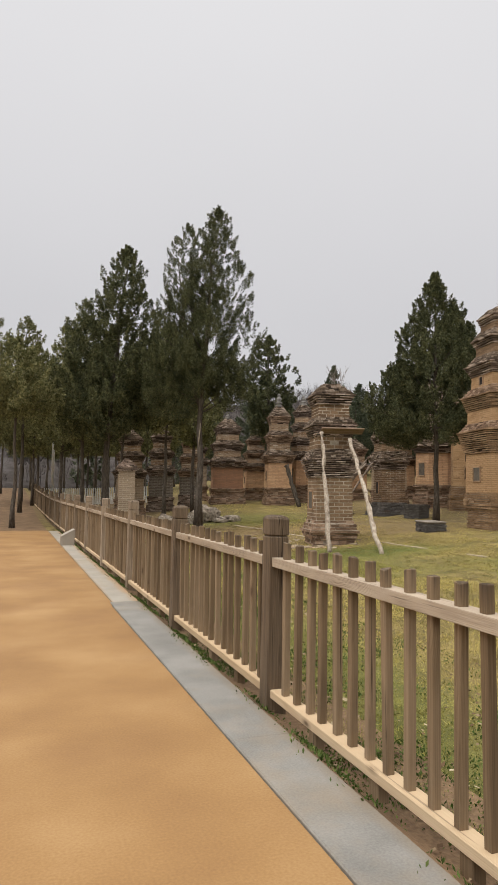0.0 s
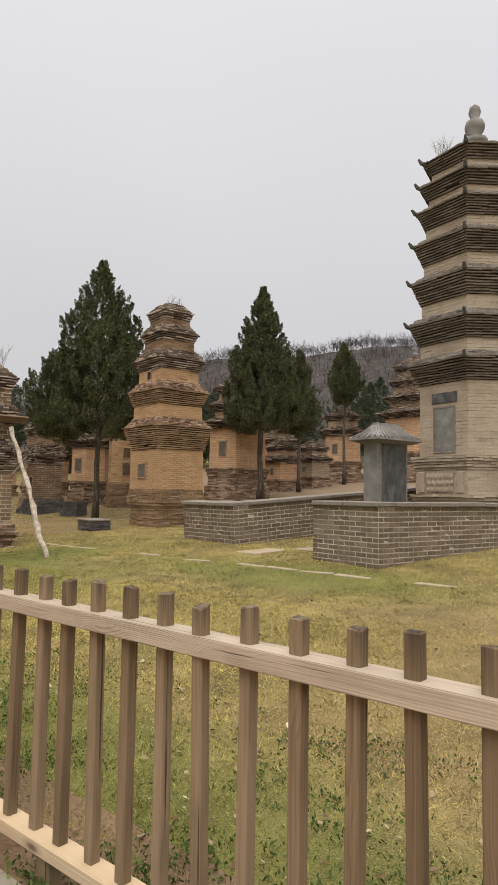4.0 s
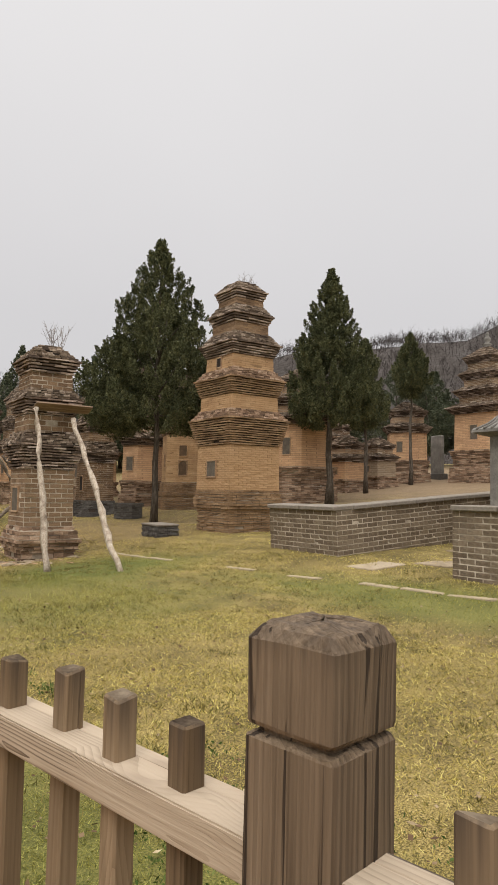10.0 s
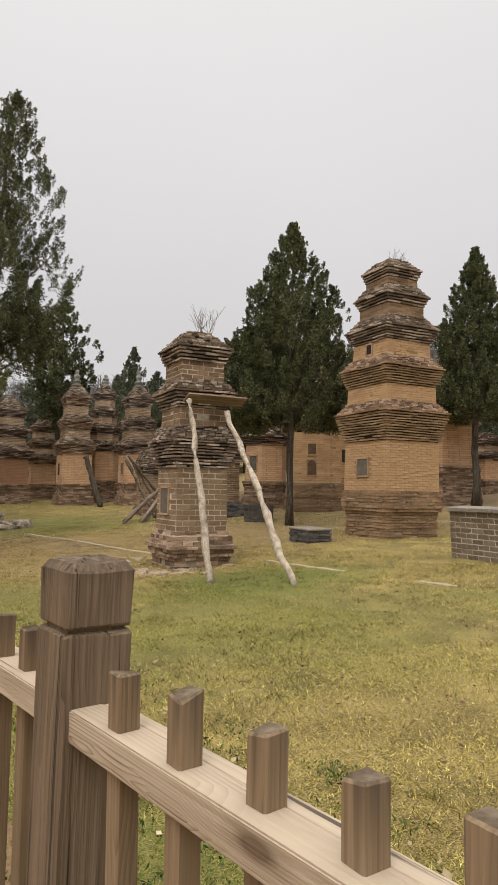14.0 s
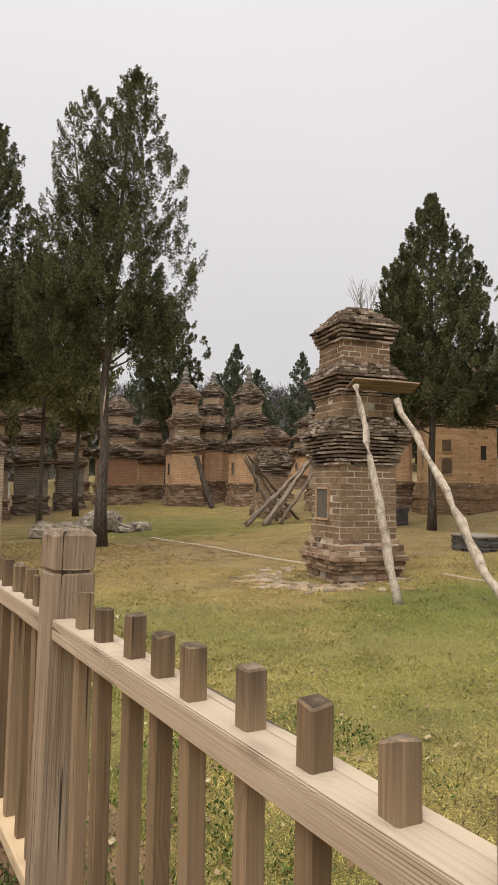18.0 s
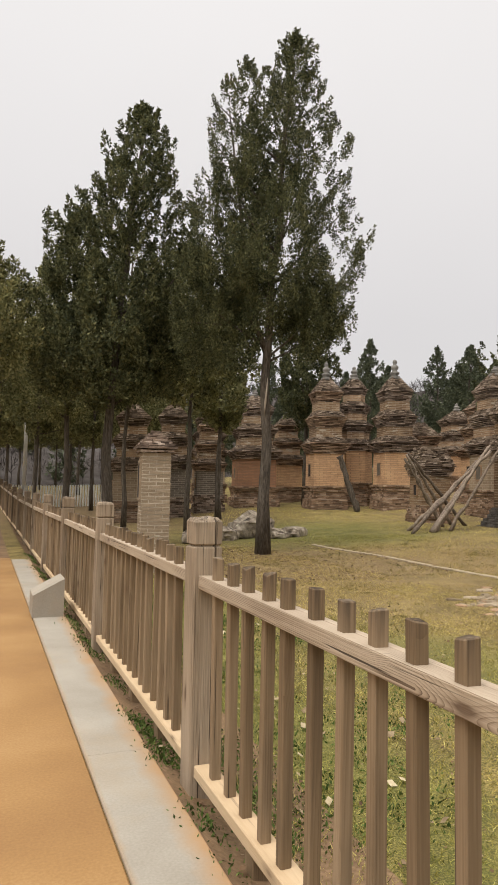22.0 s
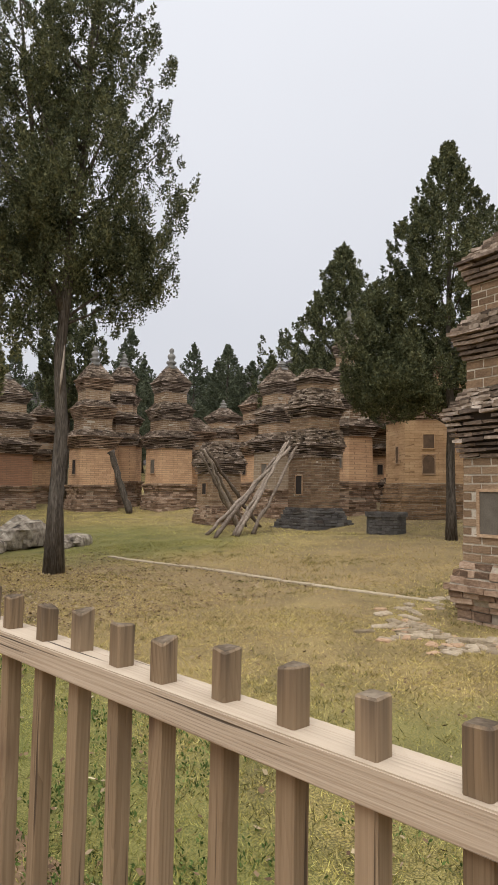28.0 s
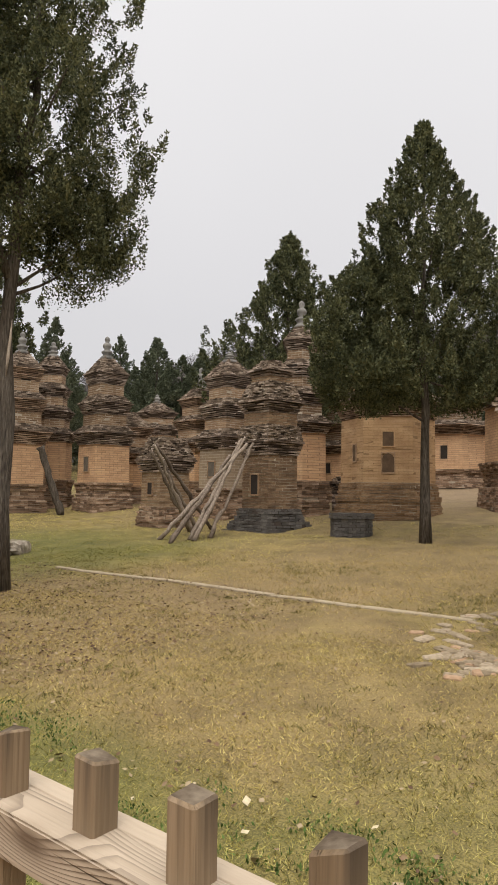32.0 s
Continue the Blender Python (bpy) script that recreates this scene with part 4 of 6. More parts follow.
        part("finial", mesh_np("finial", *lathe(prof, 12), "stone_grey", True), pg, "weathered grey stone jewel finial")
    return pg, out


def niche(pg, n, face, w, u, z0, z1, width, material="tablet", depth=0.012, frame_mat="brick_tan", arch=False):
    """A framed tablet or window on face number face of a pagoda (0 looks along local -x)."""
    a = math.pi + face * 2 * math.pi / n
    m = pose(0, 0, 0, 0, 0, math.degrees(a)) @ pose(w / 2, 0, 0)
    hh, zc = (z1 - z0), (z0 + z1) / 2
    b = 0.035
    cs = [(0.004, u - width / 2 - b / 2, zc), (0.004, u + width / 2 + b / 2, zc), (0.004, u, z0 - b / 2), (0.004, u, z1 + b / 2)]
    hs = [(0.03, b / 2, hh / 2 + b), (0.03, b / 2, hh / 2 + b), (0.026, width / 2, b / 2), (0.026, width / 2, b / 2)]
    win = part("window", mesh_np("window", *boxes(cs, hs), frame_mat), pg, "", m)
    if arch:
        a2 = np.linspace(0, math.pi, 9)
        ring0 = np.stack([np.full(9, 0.03), u + np.cos(a2) * width / 2, z1 - width / 2 + np.sin(a2) * width / 2], -1)
        k = np.vstack([[(0.03, u + width / 2, z0)], ring0, [(0.03, u - width / 2, z0)], [(0.03, u, z0)]])
        f = [(len(k) - 1, i, i + 1, i + 1) for i in range(len(k) - 2)]
        me = bpy.data.meshes.new("pane")
        me.from_pydata([tuple(q) for q in k], [], [tuple(q[:3]) for q in f])
        me.materials.append(MATS[material])
        part("pane", me, win)
    else:
        part("pane", mesh_np("pane", *boxes([(depth, u, zc)], [(0.006, width / 2, hh / 2)]), material), win)
    return win


# near small pagoda held up by two poles
NP_SEGS = [("t", -0.1, 0.2, 1.16, 1.12), ("b", 0.2, 0.48, 1.14, 1.36), ("b", 0.48, 0.74, 1.30, 1.06), ("w", 0.74, 1.92, 1.05, 1.02), ("c", 1.92, 2.45, 1.06, 1.40), ("r", 2.45, 2.72, 1.36, 1.02),
           ("w", 2.72, 3.05, 0.97, 0.96), ("c", 3.05, 3.40, 1.0, 1.28), ("r", 3.40, 3.60, 1.24, 0.94), ("w", 3.60, 3.95, 0.89, 0.87), ("c", 3.95, 4.26, 0.92, 1.14), ("r", 4.26, 4.58, 1.08, 0.45)]
np_pg, np_parts = pagoda(8.58, 17.24, NP_SEGS, wall="brick_brown", eave="eave_dark", seed=21, ruin=0.15, h=0.096, length=0.25, joint=0.02, laid=True, skip=(-0.3, 0.16, 1.05, 1.54), label="small weathered tan brick pagoda propped by two bare poles", group="")
# taller ochre pagoda
MP_SEGS = [("t", 0.2, 0.62, 1.66, 1.6), ("b", 0.62, 1.0, 1.62, 1.6), ("b", 1.0, 1.24, 1.62, 1.84), ("b", 1.24, 1.58, 1.8, 1.7), ("w", 1.58, 2.8, 1.68, 1.64), ("c", 2.8, 3.54, 1.7, 2.08), ("r", 3.54, 3.78, 2.0, 1.64),
           ("w", 3.78, 4.18, 1.58, 1.56), ("c", 4.18, 4.66, 1.6, 1.9), ("r", 4.66, 4.93, 1.84, 1.44), ("w", 4.93, 5.3, 1.38, 1.36), ("c", 5.3, 5.67, 1.4, 1.73), ("r", 5.67, 5.97, 1.66, 1.2),
           ("w", 5.97, 6.24, 1.15, 1.14), ("c", 6.24, 6.51, 1.16, 1.4), ("r", 6.51, 6.78, 1.34, 0.98), ("w", 6.78, 6.95, 0.93, 0.92), ("c", 6.95, 7.22, 0.94, 1.12), ("r", 7.22, 7.48, 1.06, 0.6)]
mp_pg, mp_parts = pagoda(14.72, 17.40, MP_SEGS, wall="brick_ochre", eave="eave_ochre", base="eave_ochre", top="eave_brown", worn_from=5.2, seed=22, core_mat="ochre_core", laid=True, skip=(-0.27, 0.17, 1.95, 2.36), label="tall square five-eaved ochre brick pagoda", group="")
niche(np_pg, 4, 0, 1.02, -0.07, 1.06, 1.53, 0.4)
niche(mp_pg, 4, 0, 1.67, -0.05, 1.95, 2.36, 0.42)
niche(mp_pg, 4, 0, 1.37, 0.0, 5.0, 5.24, 0.2, "dark_hollow")

# tall grey hexagonal pagoda in its walled court
TP_SEGS = [("t", 0.25, 0.9, 3.2, 3.2), ("b", 0.9, 1.15, 3.2, 3.0), ("w", 1.15, 1.4, 2.95, 2.95), ("b", 1.4, 1.55, 3.0, 3.15), ("w", 1.55, 2.15, 2.85, 2.85), ("b", 2.15, 2.5, 2.88, 3.12), ("w", 2.5, 4.35, 2.66, 2.64)]
tips = [4.90, 5.95, 7.08, 8.12, 9.03, 9.75, 10.44]
we = [3.30, 3.22, 3.10, 2.98, 2.84, 2.70, 2.52]
wb = [2.64, 2.62, 2.56, 2.46, 2.34, 2.20, 2.06]
for i in range(7):
    z_lo = 4.35 if i == 0 else tips[i] - 0.52 * (tips[i] - tips[i - 1])
    z_up = (tips[i] + 0.16 * (tips[i + 1] - tips[i]), tips[i] + 0.48 * (tips[i + 1] - tips[i])) if i < 6 else (10.8, 10.8)
    TP_SEGS += [("c", z_lo, tips[i], wb[i] + 0.06, we[i]), ("r", tips[i], z_up[0], we[i] - 0.02, (wb[i + 1] + 0.2) if i < 6 else 0.8)]
    if i < 6:
        TP_SEGS.append(("w", z_up[0], z_up[1], wb[i + 1], wb[i + 1]))
tp_pg, tp_parts = pagoda(17.5, 8.45, TP_SEGS, n=6, rot=-16.5, wall="brick_pale", eave="eave_stone", base="brick_pale", top="coping", h=0.085, length=0.36, seed=23, finial=(10.72, 1.45, 0.27), core_mat="mortar",
                         label="tall grey hexagonal seven-eaved pagoda with a stone finial", group="")
for i in range(7):
    rr = we[i] / 2 / math.cos(math.pi / 6)
    for k in range(6):
        a = math.pi + (k + 0.5) * math.pi / 3
        part("corner_ornament", mesh_np("corner_ornament", *tube([(math.cos(a) * (rr - 0.14), math.sin(a) * (rr - 0.14), tips[i] - 0.05), (math.cos(a) * (rr + 0.02), math.sin(a) * (rr + 0.02), tips[i] - 0.01), (math.cos(a) * (rr + 0.1), math.sin(a) * (rr + 0.1), tips[i] + 0.1)], [0.06, 0.055, 0.03], 6), "stone_dark"), tp_pg)
niche(tp_pg, 6, 0, 2.65, 0.05, 2.62, 3.72, 0.62, "stone_grey", frame_mat="coping")

rc = np.random.default_rng(24)
mface = pose(0, 0, 0, 0, 0, 180)
cu = np.linspace(-0.42, 0.42, 22)
cv = np.linspace(1.62, 2.08, 12)
U, V = np.meshgrid(cu, cv, indexing="ij")
D = 2.85 / 2 + 0.012 + 0.05 * np.abs(np.sin(U * 21 + np.sin(V * 17)) * np.cos(V * 19)) + 0.01 * rc.random(U.shape)
vv = np.stack([D, U, V], -1).reshape(-1, 3)
ii, jj = np.meshgrid(np.arange(21), np.arange(11), indexing="ij")
aa = (ii * 12 + jj).ravel()
part("carved_panel", mesh_np("carved_panel", vv, np.stack([aa, aa + 12, aa + 13, aa + 1], -1), "brick_pale", True), tp_pg, "panel of carved scrollwork", mface)
for u in (-0.62, 0.62):
    part("jamb", box_mesh("jamb", (0.05, 0.2, 0.52), "brick_pale", 0.01), tp_pg, at=mface @ pose(2.85 / 2 + 0.01, u, 1.85))
part("lintel_panel", box_mesh("lintel_panel", (0.03, 0.8, 0.26), "stone_dark", 0.006), tp_pg, "dark inscribed lintel", at=mface @ pose(2.65 / 2 + 0.01, 0.05, 3.98))

# walled court: two brick walls with stone copings, beside a paved way
def court_wall(corner, stub, length, top, single, label, seed, rise=0.0):
    """An L of brickwork: a short front and a long side, single bricks where the camera comes nearest, coped with stone."""
    rng = np.random.default_rng(seed)
    w = thing("court_wall", label, "wall", pose(corner[0], corner[1], 0, 0, -rise, -11), "court walls")
    T, z0 = 0.38, 0.05
    body = part("wall_core", mesh_np("wall_core", *boxes([(T / 2, stub / 2, (z0 + top) / 2), ((length + T) / 2 - 0.01, T / 2, (z0 + top) / 2 - 0.002)], [(T / 2 - 0.0055, stub / 2 - 0.0055, (top - z0) / 2), ((length - T) / 2, T / 2 - 0.0055, (top - z0) / 2)]), "mortar_pale"), w)
    lay_bricks(body, math.pi, 0.0, z0, top, 0.092, 0.27, "brick_grey", rng, stub, jit=0.0012, gap=0.018, u0=-stub)
    lay_bricks(body, -math.pi / 2, 0.0, z0, top, 0.092, 0.27, "brick_grey", rng, single, jit=0.0012, gap=0.018, u0=0.004)
    cs, hs = [], []
    m = round((top - z0) / 0.092)
    st = (top - z0) / m
    for i in range(m):
        u = single + 0.01
        while u < length:
            q = 0.27 if (i % 2 == 0 or u > single + 0.1) else 0.135
            cs.append((u + q / 2, 0.055 + rng.normal(0, 0.002), z0 + (i + 0.5) * st))
            hs.append((q / 2 - 0.009, 0.055, st / 2 - 0.009))
            u += q
        v = 0.006
        while v < stub - 0.1 and i >= 0:
            cs.append((T - 0.055 + rng.normal(0, 0.003), min(v + 0.145, stub - 0.15), z0 + (i + 0.5) * st))
            hs.append((0.05, 0.14, st / 2 - 0.0045))
            v += 0.29
        cs.append((T / 2, stub - 0.055, z0 + (i + 0.5) * st))
        hs.append((T / 2 - 0.004, 0.052, st / 2 - 0.0045))
    tagged(part("far_bricks", mesh_np("far_bricks", *boxes(cs, hs, None, 0.002, rng), "brick_grey"), w), kind="stuff")
    n1, n2 = max(1, round(stub / 0.9)), round(length / 0.95)
    for i in range(n1):
        part("coping_stone", box_mesh("coping_stone", (T + 0.12, stub / n1 - 0.006, 0.085), "coping", 0.014), w, at=pose(T / 2, (i + 0.5) * stub / n1 + (0.0 if i else -0.02), top + 0.043 + rng.normal(0, 0.003), 0, rng.normal(0, 0.5), 0))
    for i in range(n2):
        x0 = T + 0.07 + (length - T) / n2 * (i + 0.5)
        part("coping_stone", box_mesh("coping_stone", ((length - T) / n2 - 0.006, T + 0.12, 0.085), "coping", 0.014), w, at=pose(x0, T / 2, top + 0.041 + rng.normal(0, 0.003)))
    return w


wall_a = court_wall((11.75, 11.75), 2.1, 12.0, 1.2, 3.6, "grey brick court wall with stone coping and lichen stains", 31, 4.0)
wall_b = court_wall((10.55, 7.40), 1.62, 14.0, 1.30, 3.5, "low grey brick court wall with stone coping around a stele", 32)

# paving slabs of the way between the two walls
rp = np.random.default_rng(41)
paving = thing("court_paving", "worn stone paving slabs of the way between the court walls", "paving")
for i in range(9):
    for j in range(2):
        x, y = 11.3 + 0.9 * i + rp.normal(0, 0.06), 9.9 + 0.85 * j - 0.18 * i + rp.normal(0, 0.05)
        if rp.random() < 0.2:
            continue
        part("paving_slab", box_mesh("paving_slab", (0.8 + rp.normal(0, 0.06), 0.74, 0.1), "slab_stone", 0.015), paving, at=pose(x, y, g(x, y) - 0.036, rp.normal(0, 1), rp.normal(0, 1) - 3, -11 + rp.normal(0, 3)))

# roofed stele
stele = thing("stele", "grey stone stele under a small tiled stone roof", "stele", pose(14.4, 9.42, g(14.4, 9.42), 0, 0, -11))
part("shaft", box_mesh("shaft", (1.08, 0.44, 2.42), "stone_grey", 0.02), stele, at=pose(0, 0, 1.1))
part("face_panel", box_mesh("face_panel", (0.86, 0.02, 1.86), "stone_dark", 0.004), stele, "dark inscribed face panel", at=pose(0.03, -0.222, 1.3))
part("side_panel", box_mesh("side_panel", (0.86, 0.02, 1.86), "stone_dark", 0.004), stele, at=pose(0.03, 0.222, 1.3))
rl = [[(sx * a, sy * b, z) for sx, sy in ((-1, -1), (1, -1), (1, 1), (-1, 1))] for a, b, z in ((0, 0, 2.25), (0.58, 0.28, 2.25), (0.78, 0.46, 2.32), (0.77, 0.45, 2.38), (0.56, 0.26, 2.5), (0.4, 0.1, 2.66), (0.38, 0.07, 2.74), (0, 0, 2.74))]
part("roof", mesh_np("roof", *loft(rl), "stone_grey"), stele, "hipped stone roof carved with tile ribs")
for k in range(11):
    u = -0.7 + 0.14 * k
    for sy in (-1, 1):
        part("tile_rib", mesh_np("tile_rib", *tube([(u, sy * 0.46, 2.385), (u * 0.74, sy * 0.27, 2.5), (u * 0.54, sy * 0.1, 2.67)], [0.026, 0.024, 0.022], 6), "stone_grey", True), stele)
for k in range(5):
    u = -0.34 + 0.17 * k
    for sx in (-1, 1):
        part("tile_rib", mesh_np("tile_rib", *tube([(sx * 0.78, u, 2.385), (sx * 0.57, u * 0.58, 2.5), (sx * 0.4, u * 0.2, 2.67)], [0.026, 0.024, 0.022], 6), "stone_grey", True), stele)


# ---- background pagodas ----
def std_segs(z, w, top, tiers=3, body=0.22, k="p", foot=0.16):
    """A common profile: base, body, and tiers of eave, roof and short wall that shrink upwards."""
    H = top - z
    zb, zw, F = z + H * foot, z + H * (foot + body), H * foot / 0.16
    s = [("b", z - 0.15, z + F * 0.07, w * 1.2, w * 1.14), ("b", z + F * 0.07, z + F * 0.11, w * 1.04, w * 1.04), ("b", z + F * 0.11, zb, w * 1.04, w * 1.16), (k, zb, zw, w, w * 0.98)]
    zz_, hh_ = zw, (top - zw) / tiers
    ww = w
    for i in range(tiers):
        last = i == tiers - 1
        w2 = ww * (0.84 if not last else 0.3)
        e_ = hh_ * (0.42 if not last else 0.4)
        s += [("c", zz_, zz_ + e_, ww * 1.02, ww * 1.3), ("r", zz_ + e_, zz_ + hh_ * (0.66 if not last else 1.0), ww * 1.24, w2 * 1.05)]
        if not last:
            s.append(("w", zz_ + hh_ * 0.66, zz_ + hh_, w2, w2))
        zz_, ww = zz_ + hh_, w2
    return s


BACK = [
    # x, y, width, top, sides, tiers, wall, finial height, label
    (15.6, 38.5, 1.46, 6.85, 4, 3, "far_ochre", 0.8, "square ochre brick pagoda with three eaves and a jewel finial"),
    (17.75, 39.6, 1.62, 7.2, 6, 4, "far_ochre", 0.6, "hexagonal ochre brick pagoda with stacked eaves"),
    (18.04, 36.47, 1.45, 6.8, 4, 3, "far_ochre", 0.85, "square ochre brick pagoda with dark eaves and a tall finial"),
    (21.84, 34.96, 1.55, 6.0, 4, 3, "far_ochre", 0.85, "square ochre brick pagoda with a weathered top"),
    (20.0, 28.6, 1.62, 7.3, 6, 4, "far_ochre", 0.9, "hexagonal ochre brick pagoda with four eaves"),
    (18.6, 30.6, 1.4, 6.1, 4, 3, "far_tan", 0.3, "square grey-brown brick pagoda with a broken top"),
        (10.40, 39.99, 1.2, 4.9, 4, 3, "far_grey", 0.0, "slender dark grey brick pagoda"),
    (6.30, 37.2, 1.5, 4.8, 4, 3, "far_tan", 0.0, "square tan brick pagoda under the trees"),
    (13.3, 41.7, 1.9, 6.2, 4, 3, "far_red", 0.4, "square red-brown brick pagoda"),
    (16.2, 44.2, 1.5, 5.6, 4, 3, "far_ochre", 0.3, "square brick pagoda among the others"),
    (8.4, 39.0, 1.4, 5.2, 4, 3, "far_grey", 0.0, "dark brick pagoda among tree trunks"),
]
# those up the slope and in the back row
BACK += [
    (33.7, 23.1, 2.0, 6.6, 6, 2, "far_ochre", 0.5, "hexagonal orange brick pagoda with two eaves"),
    (31.5, 28.0, 2.8, 6.4, 6, 2, "far_ochre", 0.4, "wide hexagonal orange brick pagoda with a window"),
    (23.4, 22.1, 2.5, 6.8, 6, 3, "far_ochre", 0.7, "hexagonal orange brick pagoda behind the square one"),
    (34.8, 19.0, 2.4, 9.3, 4, 4, "far_ochre", 0.9, "large stepped ochre brick pagoda on the slope"),
    (37.9, 17.6, 2.9, 8.8, 4, 4, "far_ochre", 0.8, "large weathered brick pagoda on the slope"),
    (37.0, 30.5, 2.2, 6.4, 4, 3, "far_tan", 0.3, "square brick pagoda on the slope"),
    (25.5, 41.5, 1.8, 6.2, 4, 3, "far_ochre", 0.5, "square ochre brick pagoda in the back row"),
    (24.4, 29.6, 1.7, 5.6, 4, 3, "far_ochre", 0.0, "square ochre brick pagoda half hidden by trees"),
    (27.7, 22.9, 1.3, 4.3, 4, 2, "far_ochre", 0.0, "small square orange brick pagoda"),
    (30.3, 22.8, 1.3, 4.4, 4, 2, "far_tan", 0.0, "small crumbling brick pagoda"),
    (20.2, 37.6, 1.5, 4.9, 4, 2, "far_ochre", 0.0, "square brown brick pagoda in the back row"),
    (12.0, 45.0, 1.6, 6.6, 4, 4, "far_tan", 0.5, "slender brick pagoda in the back row"),
]
SHAPES = {2.8: (0.36, 0.16), 2.0: (0.33, 0.27), 2.5: (0.31, 0.25), 2.4: (0.27, 0.22), 2.9: (0.26, 0.13), 1.3: (0.3, 0.22)}
back = []
for i, (x, y, w, top, n_, tiers, wl_, fin, lab) in enumerate(BACK):
    zg = g(x, y)
    pgb, _ = pagoda(x, y, std_segs(zg, w, top, tiers, SHAPES.get(w, (0.24, 0.17))[0], foot=SHAPES.get(w, (0.24, 0.17))[1]), n=n_, rot=-11 + (19 if n_ == 6 else 0), plain_mat=wl_, h=0.075, joint=0.016, length=0.34, seed=50 + i,
                    eave="eave_dark" if i % 3 else "eave_brown", wall="brick_tan" if i % 2 else "brick_brown", base="eave_brown" if wl_ != "far_grey" else "eave_dark", finial=(top - 0.05, fin, 0.17) if fin else None, label=lab)
    H_ = top - zg
    bf_, ft_ = SHAPES.get(w, (0.24, 0.17))
    niche(pgb, n_, 0, w * 0.99, 0.0, zg + H_ * (ft_ + 0.3 * bf_), zg + H_ * (ft_ + 0.68 * bf_), 0.09 * H_ ** 0.7 + 0.05, "tablet" if i % 3 else "dark_hollow", frame_mat="brick_tan")
    back.append(pgb)

# plain grey stelae among the pagodas
for x, y, hh_, ww_ in ((31.6, 24.3, 1.5, 0.55), (36.2, 22.6, 2.3, 1.0)):
    st_ = thing("stele", "plain upright grey stone stele", "stele", pose(x, y, g(x, y), 0, 0, -30), "stelae")
    part("slab", box_mesh("slab", (0.26, ww_, hh_), "stone_grey", 0.03), st_, at=pose(0, 0, hh_ / 2 + 0.15))
    part("foot", box_mesh("foot", (0.5, ww_ * 1.35, 0.4), "base_dark", 0.03), st_, at=pose(0, 0, 0.1))

# ruined stumps
RUIN_A = [("b", 0.3, 0.8, 1.2, 1.24), ("b", 0.8, 1.1, 1.2, 1.1), ("w", 1.1, 2.1, 1.05, 1.02), ("c", 2.1, 2.5, 1.08, 1.34), ("r", 2.5, 3.15, 1.3, 0.8)]
ra, _ = pagoda(15.4, 30.3, RUIN_A, wall="brick_brown", joint=0.014, h=0.08, eave="eave_dark", base="eave_brown", seed=91, ruin=0.45, label="ruined low brick pagoda with a crumbled dark top")
niche(ra, 4, 0, 1.04, 0.0, 1.45, 1.8, 0.25, "dark_hollow")
RUIN_B = [("b", 0.25, 0.5, 2.0, 1.9), ("b", 0.5, 0.75, 1.75, 1.6), ("b", 0.75, 1.1, 1.45, 1.25), ("w", 1.1, 2.6, 1.12, 1.1), ("c", 2.6, 3.0, 1.14, 1.4), ("r", 3.0, 3.45, 1.36, 1.2), ("w", 3.45, 3.8, 1.1, 1.08), ("c", 3.8, 4.15, 1.1, 1.4), ("r", 4.15, 4.7, 1.34, 0.9), ("w", 4.7, 4.85, 0.8, 0.8), ("c", 4.85, 5.05, 0.82, 1.0), ("r", 5.05, 5.35, 0.95, 0.4)]
rb, _ = pagoda(16.65, 27.35, RUIN_B, wall="brick_brown", joint=0.016, h=0.085, eave="eave_dark", base="base_dark", seed=92, ruin=0.45, label="ruined brick pagoda on a dark stepped base")
niche(rb, 4, 0, 1.11, 0.0, 1.5, 2.05, 0.3, "dark_hollow")
RUIN_C = [("b", 0.35, 0.9, 0.95, 0.92), ("w", 0.9, 1.7, 0.8, 0.78), ("c", 1.7, 1.95, 0.8, 1.0), ("r", 1.95, 2.15, 0.95, 0.6)]
pagoda(21.3, 27.5, RUIN_C, wall="eave_dark", eave="eave_dark", base="base_dark", core_mat="dark_core", h=0.08, seed=95, ruin=0.5, label="low dark brick stump with a broken cap")
# wide ochre pagoda with an arched niche
WIDE = [("t", 0.3, 0.75, 3.2, 3.1), ("b", 0.75, 1.25, 2.9, 2.8), ("b", 1.25, 1.5, 2.75, 2.85), ("b", 1.5, 1.9, 2.7, 2.6), ("w", 1.9, 3.85, 2.5, 2.48), ("c", 3.85, 4.4, 2.5, 2.95), ("r", 4.4, 4.75, 2.9, 2.3), ("w", 4.75, 5.2, 2.2, 2.2), ("c", 5.2, 5.7, 2.2, 2.6), ("r", 5.7, 6.6, 2.5, 0.6)]
wp, _ = pagoda(20.35, 25.55, WIDE, n=6, rot=28, wall="brick_ochre", eave="eave_brown", base="eave_ochre", core_mat="ochre_core", h=0.08, length=0.28, seed=94, label="wide hexagonal ochre brick pagoda with an arched niche")
niche(wp, 6, 0, 2.49, 0.0, 2.2, 2.76, 0.34, "tablet_brown", frame_mat="brick_tan", arch=True)
niche(wp, 6, 0, 2.49, 0.0, 2.98, 3.4, 0.32, "tablet_brown", frame_mat="brick_ochre")
niche(wp, 6, 5, 2.49, 0.2, 2.55, 3.05, 0.18, "tablet_brown", frame_mat="brick_tan")
niche(wp, 6, 1, 2.49, 0.0, 2.7, 3.2, 0.3, "dark_hollow", frame_mat="brick_ochre")

